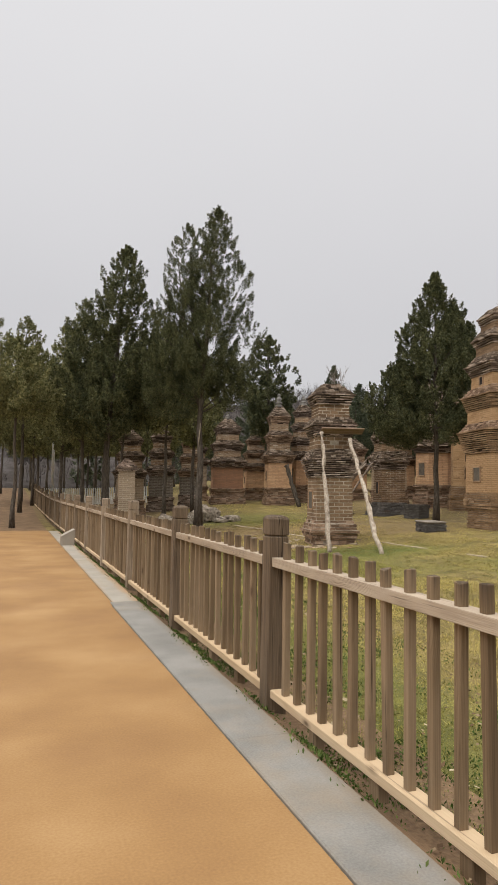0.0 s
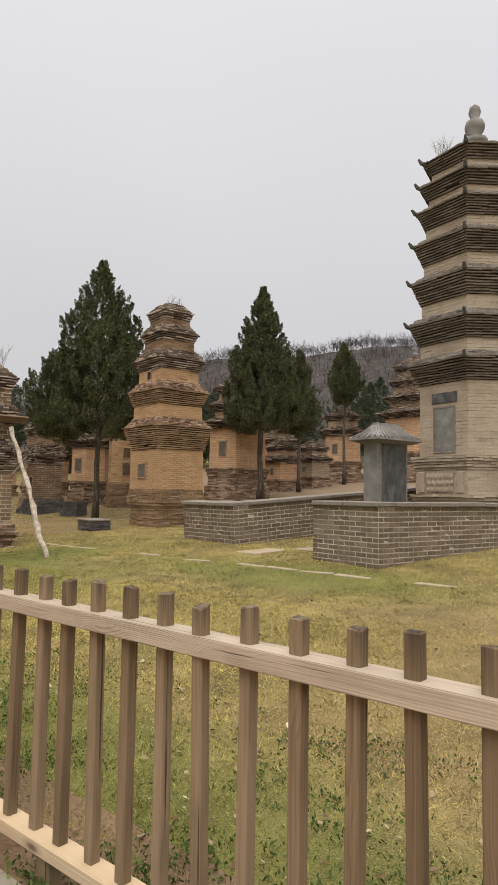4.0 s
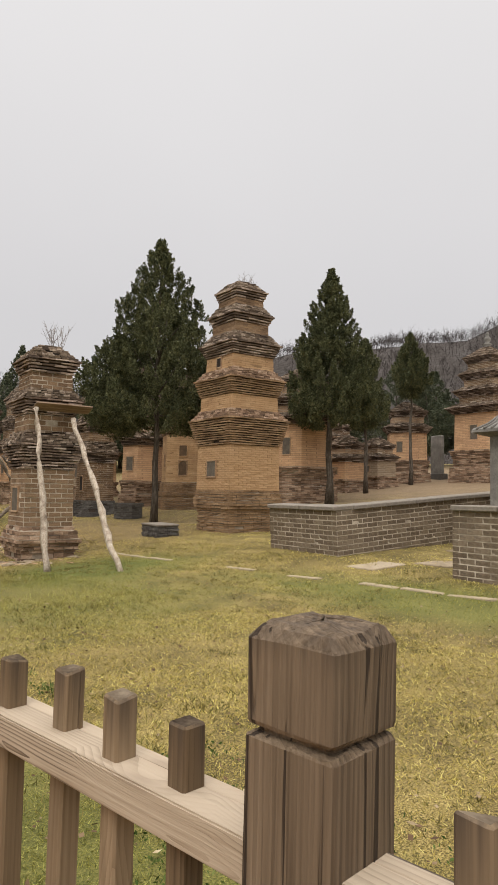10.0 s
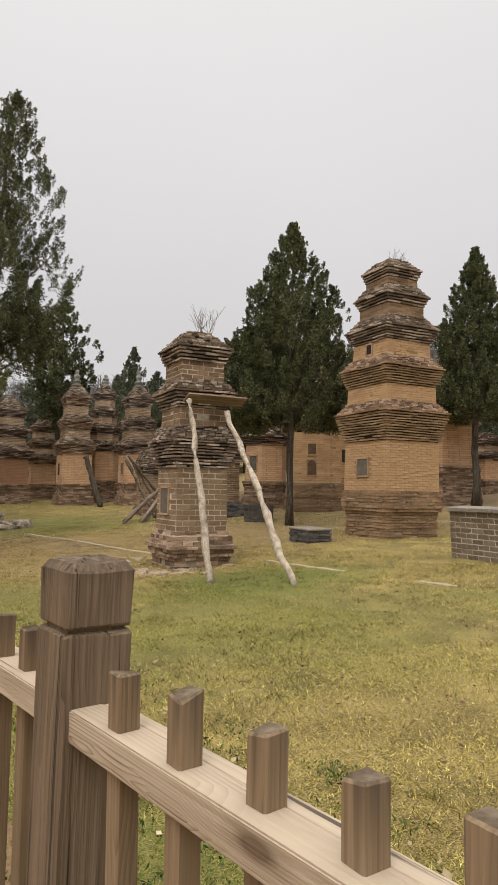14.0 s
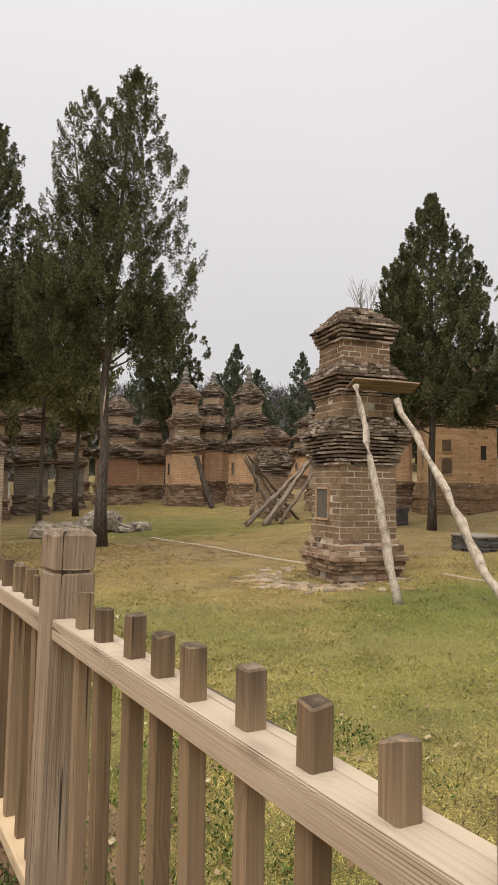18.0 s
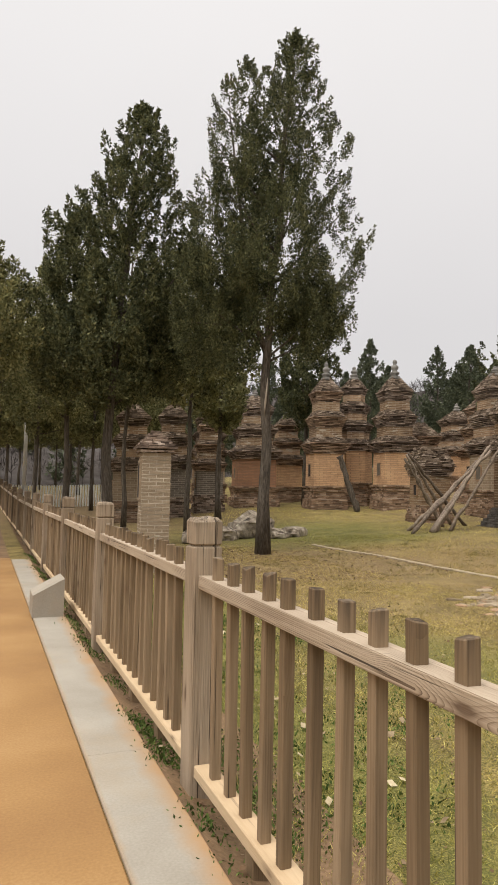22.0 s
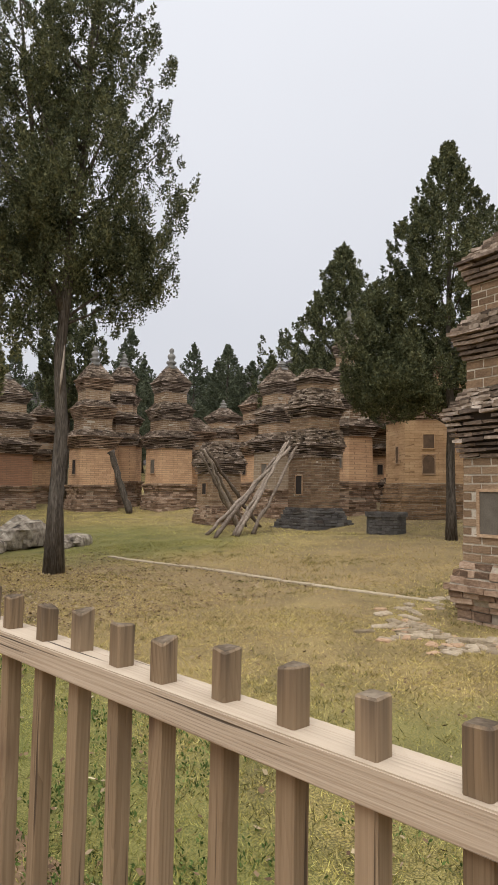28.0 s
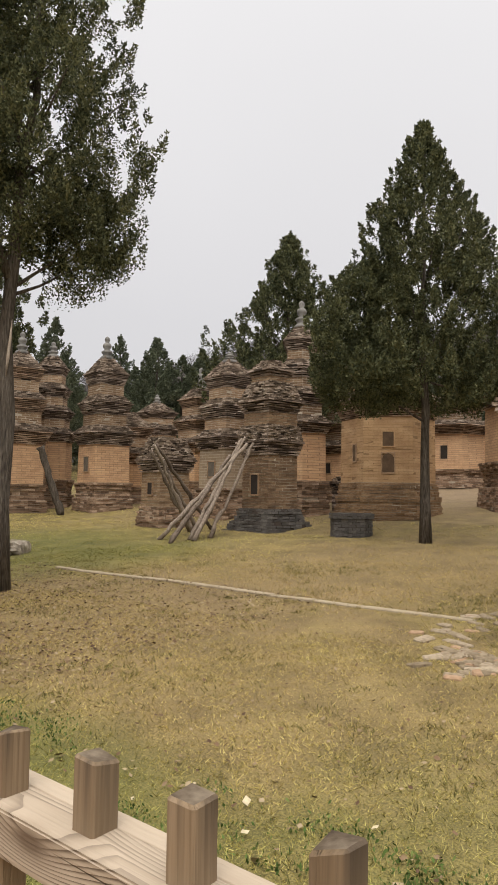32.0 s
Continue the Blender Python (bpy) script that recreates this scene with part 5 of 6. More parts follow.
# brick pillar by the fence
PILLAR = [("w", -0.05, 2.12, 0.53, 0.53), ("c", 2.12, 2.25, 0.6, 0.74), ("r", 2.25, 2.55, 0.7, 0.14)]
pil, _ = pagoda(3.78, 22.9, PILLAR, wall="brick_sand", eave="eave_dark", top="eave_dark", joint=0.014, seed=93, laid=True, h=0.066, length=0.27, label="slender tan brick shrine pillar with an arched niche", group="", rot=-6)


niche(pil, 4, 0, 0.53, 0.0, 1.3, 1.95, 0.26, "dark_hollow", frame_mat="brick_sand", arch=True)


# ---- trees ----
def crown(rng, height, z0, radius, prof, clumps, sprays, size, lean=(0, 0), bumpy=0.3, csize=0.3, tall=1.3):
    """Many small leaf sprays gathered in upswept plumes inside an uneven crown; prof gives the radius over the crown's height."""
    u = rng.random(clumps) ** 0.9
    ang = rng.random(clumps) * 2 * math.pi
    ph = rng.random(6) * 6.28
    lump = 1 + bumpy * (np.sin(ang * 2 + ph[0] + u * 7) * 0.5 + np.sin(ang * 3 + ph[1] - u * 12) * 0.35 + np.sin(ang * 5 + ph[2] + u * 21) * 0.3)
    rad = radius * np.interp(u, *zip(*prof)) * lump * np.sqrt(0.1 + 0.9 * rng.random(clumps))
    cx, cy, cz = rad * np.cos(ang) + lean[0] * u * height, rad * np.sin(ang) + lean[1] * u * height, z0 + u * (height - z0)
    cr = csize * (0.55 + 0.9 * rng.random(clumps)) * (0.92 - 0.62 * u)
    m = clumps * sprays
    idx = rng.choice(clumps, m, p=cr ** 1.5 / (cr ** 1.5).sum())
    h_ = rng.random(m) * 2 - 1
    taper = np.clip(1.05 - 0.55 * (h_ + 1) / 2 * 1.6, 0.12, 1)
    a2 = rng.random(m) * 2 * math.pi
    r2 = np.sqrt(rng.random(m)) * taper * cr[idx]
    off = np.stack([np.cos(a2) * r2, np.sin(a2) * r2, h_ * cr[idx] * tall], -1)
    out = np.stack([np.cos(ang), np.sin(ang)], -1)[idx] * (h_ * cr[idx] * 0.5)[:, None]
    off[:, :2] += out
    p = np.stack([cx, cy, cz], -1)[idx] + off
    d = rng.normal(0, 0.55, p.shape) + np.stack([np.cos(a2), np.sin(a2), np.full(m, 1.1)], -1) * 0.6
    d /= np.linalg.norm(d, axis=1)[:, None]
    s = np.cross(d, rng.normal(0, 1, p.shape))
    s /= np.linalg.norm(s, axis=1)[:, None] + 1e-6
    L = size * (0.35 + 0.65 * rng.random(m))[:, None]
    W = L * 0.34
    v = np.stack([p - s * W, p + s * W, p + d * L], 1)
    return v.reshape(-1, 3), np.arange(m * 3).reshape(-1, 3), np.stack([cx, cy, cz], -1)


CONE = [(0, 0.8), (0.08, 1.0), (0.25, 0.98), (0.45, 0.8), (0.65, 0.52), (0.85, 0.27), (1, 0.03)]
COLUMN = [(0, 0.55), (0.15, 0.92), (0.4, 1.0), (0.65, 0.88), (0.85, 0.58), (0.95, 0.27), (1, 0.03)]
SPINDLE = [(0, 0.6), (0.2, 1.0), (0.5, 0.85), (0.8, 0.45), (1, 0.03)]


def tree(x, y, height, z0, radius, prof, seed, clumps=260, sprays=150, size=0.16, trunk=0.14, lean=(0, 0), bumpy=0.3, csize=0.42, limbs=9, label="", leaf="leaf_juniper", zg=None, group="junipers", second=None, leader=None):
    rng = np.random.default_rng(seed)
    zg = g(x, y) if zg is None else zg
    t = thing("juniper_tree", label or "dark green juniper with a bare lower trunk", "tree", pose(x, y, zg), group)
    v, f, cc = crown(rng, height, z0, radius, prof, clumps, sprays, size, lean, bumpy, csize)
    for h2, zb2, r2, ox, oy, n2 in second or ():
        v2, f2, c2 = crown(rng, h2, zb2, r2, COLUMN, n2, sprays, size, lean, bumpy, csize)
        v2 += np.array([ox, oy, 0])
        v, f = join([(v, f), (v2, f2)])
        cc = np.vstack([cc, c2 + np.array([ox, oy, 0])])
    part("crown", mesh_np("crown", v, f, leaf), t)
    hs = np.linspace(0, height * 0.93, 10)
    pts = [(lean[0] * max(0, h_ - z0) / (height - z0) * height + rng.normal(0, 0.035) * (h_ > 0.5), lean[1] * max(0, h_ - z0) / (height - z0) * height + rng.normal(0, 0.02) * (h_ > 0.5), h_ - (0.1 if h_ == 0 else 0)) for h_ in hs]
    rad = [trunk * (1 - 0.85 * (h_ / height)) * (1.35 if h_ == 0 else 1) for h_ in hs]
    part("trunk", mesh_np("trunk", *tube(pts, rad, 10, rng, 0.06), "bark", True), t)
    if leader:
        z1, (ox, oy), z2 = leader
        k1 = max(0, z1 - z0) / (height - z0) * height
        p1, p2 = np.array([lean[0] * k1, lean[1] * k1, z1]), np.array([ox, oy, z2])
        q = [p1, p1 * 0.8 + p2 * 0.2 + np.array([-0.22, 0.08, -0.1]), p1 * 0.5 + p2 * 0.5 + np.array([-0.12, 0.04, 0]), p2]
        part("second_trunk", mesh_np("second_trunk", *tube(q, [trunk * 0.6, trunk * 0.5, trunk * 0.34, 0.015], 9, rng, 0.06), "bark", True), t)
    for i in range(limbs):
        c = cc[int(rng.integers(len(cc)))]
        h0 = min(max(z0 * (0.85 + 0.55 * rng.random()), c[2] - 0.9 * math.hypot(c[0], c[1]) - 0.3), c[2])
        if h0 > height * 0.8:
            continue
        kl = max(0, h0 - z0) / (height - z0) * height
        a = np.array([lean[0] * kl, lean[1] * kl, h0])
        b = np.array(c)
        q = [a, a * 0.6 + b * 0.4 + np.array([0, 0, -0.05]), b]
        part("limb", mesh_np("limb", *tube(q, [trunk * 0.26, trunk * 0.17, 0.01], 6, rng, 0.05), "bark", True), t)
    return t


tree(15.57, 22.16, 9.7, 3.1, 2.32, CONE, 101, clumps=820, sprays=185, size=0.08, trunk=0.12, csize=0.23, bumpy=0.3, label="conical dark green juniper beside an ochre pagoda", group="",
     second=((6.4, 3.1, 1.3, -0.95, 1.15, 240), (7.8, 3.6, 0.9, -0.7, 0.8, 110), (7.6, 3.3, 0.9, 0.9, -0.9, 120)))
tree(6.89, 25.03, 12.6, 5.2, 1.38, COLUMN, 102, clumps=680, sprays=165, size=0.068, trunk=0.14, lean=(0.042, -0.014), bumpy=0.4, csize=0.27, limbs=34, leader=(4.7, (-0.95, 0.36), 10.6), label="tall open juniper with two leading crowns", group="",
     second=((11.9, 5.4, 1.1, -1.05, 0.4, 330), (8.5, 5.3, 0.75, 1.35, -0.55, 90), (6.6, 4.6, 0.8, 0.85, -0.35, 80), (6.4, 4.3, 0.7, -0.7, 0.4, 60), (7.6, 4.6, 0.9, -1.2, 1.2, 90)))
tree(3.77, 27.9, 11.7, 3.8, 1.7, COLUMN, 103, clumps=760, sprays=120, size=0.1, trunk=0.15, lean=(0.05, -0.015), bumpy=0.5, csize=0.27, limbs=14, second=((8.6, 4.0, 1.0, -1.3, -0.3, 200), (8.2, 4.2, 1.0, 1.4, 0.3, 180)))
tree(15.9, 41.2, 10.9, 4.2, 1.75, COLUMN, 108, clumps=380, sprays=90, size=0.16, trunk=0.13, bumpy=0.5, csize=0.3, limbs=5)
tree(22.39, 19.91, 9.3, 3.1, 1.72, CONE, 104, clumps=720, sprays=200, size=0.092, trunk=0.14, bumpy=0.14, csize=0.26, label="neat conical juniper behind the court wall", group="")
tree(31.93, 21.84, 7.8, 4.8, 0.95, SPINDLE, 105, clumps=260, sprays=190, size=0.1, trunk=0.1, bumpy=0.2, csize=0.26)
tree(27.0, 21.3, 7.0, 3.0, 0.95, SPINDLE, 106, clumps=240, sprays=170, size=0.1, trunk=0.1, bumpy=0.2, csize=0.27)
tree(23.3, 31.5, 10.9, 3.0, 3.3, CONE, 107, clumps=900, sprays=120, size=0.13, trunk=0.15, bumpy=0.4, csize=0.3)
strip = tube([(6.80, 24.9, 3.2), (6.82, 24.895, 3.5), (6.85, 24.9, 3.8), (6.88, 24.92, 4.1)], [0.006, 0.026, 0.022, 0.006], 6)
tagged(new("dead_branch", mesh_np("dead_branch", *strip, "prop_wood", True)), "pale strip of bare dead wood on a juniper trunk", "branch")

# grove along the path
rg = np.random.default_rng(77)
GROVE = [(0.2, 27.0, 7.2), (-1.2, 33, 10), (-2.5, 29, 9.5), (0.6, 38, 10.5), (3.4, 34.5, 11), (5.2, 33.0, 10), (7.1, 32.0, 9.5), (2.9, 41, 11), (5.6, 43, 10.5), (8.0, 46, 11), (0.8, 48, 10), (-2.0, 45, 10), (3.6, 52, 11), (6.5, 55, 11), (10.2, 53, 10), (-0.6, 57, 10), (13.7, 48.4, 10.5), (9.6, 36.2, 9)]
grove = []
for i, (x, y, hgt) in enumerate(GROVE):
    grove.append(tree(x, y, hgt, (3.8 if i < 7 else 3.3) + 0.7 * rg.random(), 1.35 + 0.35 * rg.random(), COLUMN, 200 + i, clumps=290, sprays=58 if i > 5 else 120, size=0.18 if i > 5 else 0.1, trunk=0.08 + 0.04 * rg.random(), bumpy=0.5, csize=0.32, limbs=5, leaf="leaf_grove", group="grove junipers", label="slim juniper of a dense roadside grove"))
GROVE2 = [(-5, 50, 0), (-3.5, 62, 1), (1.8, 64, 2), (4.6, 62, 3), (7.6, 64, 0), (10.5, 62, 1), (12.6, 58, 2), (-6, 40, 3), (-5.5, 33, 0), (8.6, 58.5, 1), (2.2, 58, 2), (5.2, 48.5, 3), (-3, 68, 0), (0.5, 70, 1), (3.5, 69, 2), (6.5, 70, 3), (9.5, 69, 0), (12.5, 68, 1), (15.5, 66, 2), (1.4, 44, 3)]
for x, y, k in GROVE2:
    copy_thing(grove[8 + k], pose(x, y, g(x, y), 0, 0, 61 * x + 17 * y))
# a pale slender trunk, built as a plain straight white tube
utility_pole = new("utility_pole", mesh_np("utility_pole", *tube([(2.75, 47, g(2.75, 47)), (2.75, 47, 8.5)], [0.11, 0.08], 10), "white_paint", True))
tagged(utility_pole, "slim pale trunk among the other trunks", "pole")
FARTREES = [(25.4, 50.6, 11.6, 2.3), (35.7, 56.7, 12.0, 2.4), (37.3, 54.4, 11.8, 2.2), (40, 52, 10.5, 3.0), (43, 49, 10.6, 2.0), (33, 60, 10.5, 2.2), (30, 62, 10.4, 2.5), (47, 46, 10.2, 2.0), (50, 40, 10.5, 2.4), (54, 36, 10.5, 2.6), (21, 58, 11, 2.3), (17, 60, 11, 2.4), (28, 55, 10, 2.0), (60, 30, 10, 2.6), (58, 24, 10, 2.6)]
FARTREES += [(41.5, 55, 9.6, 2), (45, 52, 9.4, 2), (38.5, 58, 9.4, 2), (31, 57, 9.2, 2), (26.5, 58, 9.6, 2), (48.5, 43, 9.4, 2), (23, 55, 9.4, 2), (52, 31, 9, 2), (56, 20, 9, 2), (44, 45, 8.6, 2), (34.5, 52.5, 8.4, 2), (44.0, 34.0, 8.6, 2), (40.5, 36.5, 8.0, 2), (48.5, 30.0, 8.4, 2), (51, 26, 9, 2), (46.5, 36.5, 9.0, 2), (54, 28.5, 9.4, 2), (33.7, 50.3, 11.2, 2), (35, 49.1, 9.4, 2), (36, 48.1, 10, 2), (37.3, 46.6, 11.2, 2), (38, 45.8, 10.6, 2), (39.6, 44.6, 9.6, 2)]
base_far = None
for i, (x, y, hgt, r) in enumerate(FARTREES):
    if i < 4:
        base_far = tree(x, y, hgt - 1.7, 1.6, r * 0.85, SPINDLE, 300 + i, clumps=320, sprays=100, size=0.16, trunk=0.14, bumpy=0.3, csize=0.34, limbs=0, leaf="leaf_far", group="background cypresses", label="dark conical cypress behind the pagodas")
        FARTREES[i] = base_far
    else:
        c = copy_thing(FARTREES[i % 4], pose(x, y, g(x, y), 0, 0, 37 * i))
        c.scale = (1 + 0.1 * (i % 3), 1 + 0.1 * (i % 3), hgt / 11.5 * 0.97)

# ---- wooded hill ----
def ridge(az):
    return np.interp(az, [-60, 0, 25, 40, 46, 53, 58, 63, 67, 80, 110, 150], [0.07, 0.09, 0.125, 0.155, 0.172, 0.197, 0.21, 0.23, 0.238, 0.28, 0.22, 0.1])


az = np.radians(np.linspace(-60, 150, 106))
rows_ = []
for k, (dist, fr) in enumerate(((62, 0.0), (85, 0.22), (110, 0.52), (135, 0.8), (160, 1.0), (220, 0.9), (330, 0.2))):
    el = ridge(np.degrees(az)) * 160 * fr + 2.5
    wob = 2.2 * np.sin(np.degrees(az) * 0.21 + k) + 1.2 * np.sin(np.degrees(az) * 0.53 + 2 * k)
    rows_.append(np.stack([dist * np.sin(az), 8 + dist * np.cos(az), el + (wob if k > 0 else 0) - (2.0 if k == 0 else 0)], -1))
hv = np.concatenate(rows_)
nn = len(az)
hf_ = [(i * nn + j, i * nn + j + 1, (i + 1) * nn + j + 1, (i + 1) * nn + j) for i in range(len(rows_) - 1) for j in range(nn - 1)]
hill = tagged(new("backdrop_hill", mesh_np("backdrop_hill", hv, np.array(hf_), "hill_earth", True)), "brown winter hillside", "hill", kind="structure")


def hill_point(i, j):
    R = np.stack(rows_)
    i0, j0 = int(i), int(j)
    a, b = i - i0, j - j0
    return (R[i0, j0] * (1 - a) + R[i0 + 1, j0] * a) * (1 - b) + (R[i0, j0 + 1] * (1 - a) + R[i0 + 1, j0 + 1] * a) * b


def bare_wood(count, seed):
    """Leafless trees: a short stem and a rounded fan of thin forked twigs each."""
    rng = np.random.default_rng(seed)
    out, m = [], 20
    for _ in range(count):
        p = hill_point(3.6 + 0.8 * rng.random() if rng.random() < 0.3 else 0.1 + rng.random() * 3.9, rng.random() * (nn - 2))
        hgt = 2.2 + 2.6 * rng.random()
        th, ph = rng.random(m) * 6.283, np.arccos(1 - 0.9 * rng.random(m))
        way = np.stack([np.sin(ph) * np.cos(th), np.sin(ph) * np.sin(th), np.cos(ph)], -1)
        half = m // 2
        bs = np.zeros((m, 3))
        bs[:half, 2] = hgt * (0.25 + 0.2 * rng.random(half))
        tip = bs + way * (hgt * (0.3 + 0.25 * rng.random(m)))[:, None]
        pick = rng.integers(0, half, m - half)
        bs[half:] = bs[pick] + (tip[pick] - bs[pick]) * (0.35 + 0.4 * rng.random(m - half))[:, None]
        tip[half:] = bs[half:] + (way[half:] + way[pick]) * (hgt * 0.16)
        bs[0], tip[0] = (0, 0, -0.3), (rng.normal(0, 0.15), rng.normal(0, 0.15), hgt * 0.4)
        wd = np.full(m, 0.028)
        wd[0] = 0.055
        q = rng.normal(0, 1, (m, 3))
        q[:, 2] = 0
        q /= np.linalg.norm(q, axis=1)[:, None]
        out.append((np.stack([bs - q * wd[:, None], bs + q * wd[:, None], tip], 1) + p).reshape(-1, 3))
    v = np.concatenate(out)
    return v, np.arange(len(v)).reshape(-1, 3)


def scrub(count, seed):
    """Low evergreen scrub at the foot of the hill."""
    rng = np.random.default_rng(seed)
    chunks = []
    for _ in range(count):
        p = hill_point(0.05 + 1.3 * rng.random(), rng.random() * (nn - 2))
        v, f, _c = crown(rng, 2.2 + 2.6 * rng.random(), 0.1, 1.1 + 0.8 * rng.random(), SPINDLE, 24, 26, 0.4, csize=0.45)
        chunks.append((v + p, f))
    return join(chunks)


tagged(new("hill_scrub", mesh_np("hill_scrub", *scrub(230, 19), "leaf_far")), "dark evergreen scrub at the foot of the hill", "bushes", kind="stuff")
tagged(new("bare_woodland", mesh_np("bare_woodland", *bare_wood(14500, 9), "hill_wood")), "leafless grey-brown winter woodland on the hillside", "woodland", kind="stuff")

# ---- props and poles ----
def pole(points, r0, r1, material, name="prop_pole", label="", seed=0, group=""):
    rng = np.random.default_rng(seed)
    p = np.asarray(points, float)
    t = np.linspace(0, 1, 15)
    q = p[0] + (p[-1] - p[0]) * t[:, None]
    d = np.linalg.norm(p[-1] - p[0])
    q[1:-1] += rng.normal(0, 0.0085 * d ** 0.5, (13, 3)) + np.sin(t[1:-1, None] * 9 + rng.random(3) * 6) * 0.005 * d ** 0.5
    ob = new(name, mesh_np(name, *tube(q, [(r0 + (r1 - r0) * s) * (1 + 0.16 * rng.normal()) for s in t], 9, rng, 0.1), material, True))
    return tagged(ob, label, "pole", group)


pole([(7.50, 15.0, g(7.5, 15.0) - 0.03), (7.9, 16.38, 3.12)], 0.066, 0.044, "pole_wood", label="peeled pale log propping the small pagoda", seed=1, group="prop poles")
pole([(8.36, 14.0, g(8.36, 14.0) - 0.03), (8.78, 16.42, 2.98)], 0.064, 0.042, "pole_wood", label="slanting peeled log propping the small pagoda", seed=2, group="prop poles")
tagged(new("prop_board", box_mesh("prop_board", (1.2, 0.3, 0.035), "plank_wood", 0.006)), "weathered plank wedged under the eave", "board").matrix_basis = pose(8.58, 16.5, 3.2, -24, 0, -11)
FEET = [(12.84, 26.66, 15.45, 27.3, 3.05), (12.95, 26.9, 15.5, 27.45, 3.0), (13.2, 27.0, 15.55, 27.55, 2.95), (12.69, 27.7, 15.3, 27.1, 2.85), (15.3, 28.3, 13.2, 28.4, 2.75), (15.0, 28.6, 13.4, 28.7, 2.75), (14.2, 28.0, 13.05, 28.3, 2.7), (14.4, 28.3, 13.2, 28.6, 2.6), (13.5, 26.75, 15.7, 27.2, 2.9), (12.3, 26.9, 15.2, 27.6, 2.55)]
for i, (xa, ya, xb, yb, zt) in enumerate(FEET):
    pole([(xa, ya, g(xa, ya)), (xb, yb, zt)], 0.058, 0.04, "prop_wood", label="rough log leaning against a ruined pagoda", seed=10 + i, group="leaning logs")
pole([(16.05, 36.3, g(16.05, 36.3)), (15.45, 36.85, 3.1)], 0.13, 0.11, "bark", label="dark log leaning on a pagoda", seed=30, group="leaning logs")

# ---- blocks, rocks, board ----
def stone_block(x, y, sx, sy, sz, label, material="base_dark", rot=-11):
    """A low pedestal of rough dark courses under a thin worn slab."""
    rng = np.random.default_rng(63)
    b = thing("stone_pedestal", label, "pedestal", pose(x, y, g(x, y), 0, 0, rot), "stone pedestals")
    cs, hs, yw = [], [], []
    for i in range(5):
        c, hh, yy = ring_bricks(4, math.pi, 1.0 + 0.05 * (i % 2), sz * 0.17 * i - 0.03, sz * 0.17 * (i + 1) - 0.03, 0.22, 0.16, 0.012, rng, i % 2, 0.008)
        cs.append(c), hs.append(hh), yw.append(yy)
    v, f = boxes(np.concatenate(cs), np.concatenate(hs), np.concatenate(yw), 0.005, rng)
    part("base", mesh_np("base", v * np.array([sx, sy, 1.0]), f, material), b)
    part("core", box_mesh("core", (sx - 0.1, sy - 0.1, sz * 0.8), "dark_core", 0), b, at=pose(0, 0, sz * 0.37))
    part("slab", box_mesh("slab", (sx * 1.06, sy * 1.06, sz * 0.16), "coping", 0.014), b, at=pose(0, 0, sz * 0.86, 0.8, -0.6, 1.5))


stone_block(12.35, 17.85, 0.62, 0.8, 0.34, "low dark stone pedestal with a flat slab")
rd = np.random.default_rng(61)
drum = thing("brick_drum", "low round dark brick drum with a worn rim", "pedestal", pose(16.17, 24.4, g(16.17, 24.4)))
cc_ = [ring_bricks(8, 0, 0.98 + (0.08 if i > 6 else 0), 0.07 * i - 0.05, 0.07 * i + 0.02, 0.2, 0.14, 0.004, rd, i % 2) for i in range(9)]
part("wall", mesh_np("wall", *boxes(np.concatenate([q[0] for q in cc_]), np.concatenate([q[1] for q in cc_]), np.concatenate([q[2] for q in cc_]), 0.003, rd), "base_dark"), drum)
part("core", mesh_np("core", *prism(8, 0, [(0.95, -0.05), (0.95, 0.56)]), "dark_core"), drum)


def rock(x, y, sx, sy, sz, seed, label="rough pale boulder lying in the grass"):
    rng = np.random.default_rng(seed)
    bm = bmesh.new()
    bmesh.ops.create_icosphere(bm, subdivisions=3, radius=1)
    off = Vector(rng.random(3) * 20)
    for q in bm.verts:
        k = 1 + 0.35 * noise.noise(q.co * 1.1 + off) + 0.22 * noise.noise(q.co * 2.6 + off)
        co = q.co * k
        co = Vector((round(co.x * 2.2) / 2.2 * 0.6 + co.x * 0.4, round(co.y * 2.1) / 2.1 * 0.6 + co.y * 0.4, round(co.z * 2.4) / 2.4 * 0.5 + co.z * 0.5))
        q.co = Vector((co.x * sx, co.y * sy, co.z * sz))
    me = bpy.data.meshes.new("rock")
    bm.to_mesh(me)
    bm.free()
    me.materials.append(MATS["rock"])
    ob = new("boulder", me)
    ob.matrix_basis = pose(x, y, g(x, y) + sz * 0.45, 0, 0, rng.random() * 360)
    return tagged(ob, label, "boulder", "boulders")


rock(6.3, 28.4, 0.42, 0.36, 0.3, 1)
rock(7.9, 30.0, 0.5, 0.4, 0.24, 2)
rock(8.5, 29.6, 0.8, 0.5, 0.5, 3)
rock(9.4, 28.8, 0.4, 0.35, 0.22, 4)
rock(8.9, 28.6, 0.3, 0.3, 0.14, 5)
rock(7.3, 29.2, 0.55, 0.4, 0.3, 6, "dark weathered flat boulder lying in the grass")
rock(9.2, 29.4, 0.5, 0.25, 0.16, 7, "thin tilted slab of stone in the grass")

sign = thing("info_board", "blank slanted grey stone information block on the edging strip", "sign", pose(1.56, 18.75, 0.012))
sv = np.array([(-0.17, -0.25, 0), (0.17, -0.25, 0), (0.17, 0.25, 0), (-0.17, 0.25, 0), (-0.17, -0.25, 0.24), (0.17, -0.25, 0.42), (0.17, 0.25, 0.42), (-0.17, 0.25, 0.24)], float)
part("body", mesh_np("body", sv, QUADS, "sign_stone"), sign)

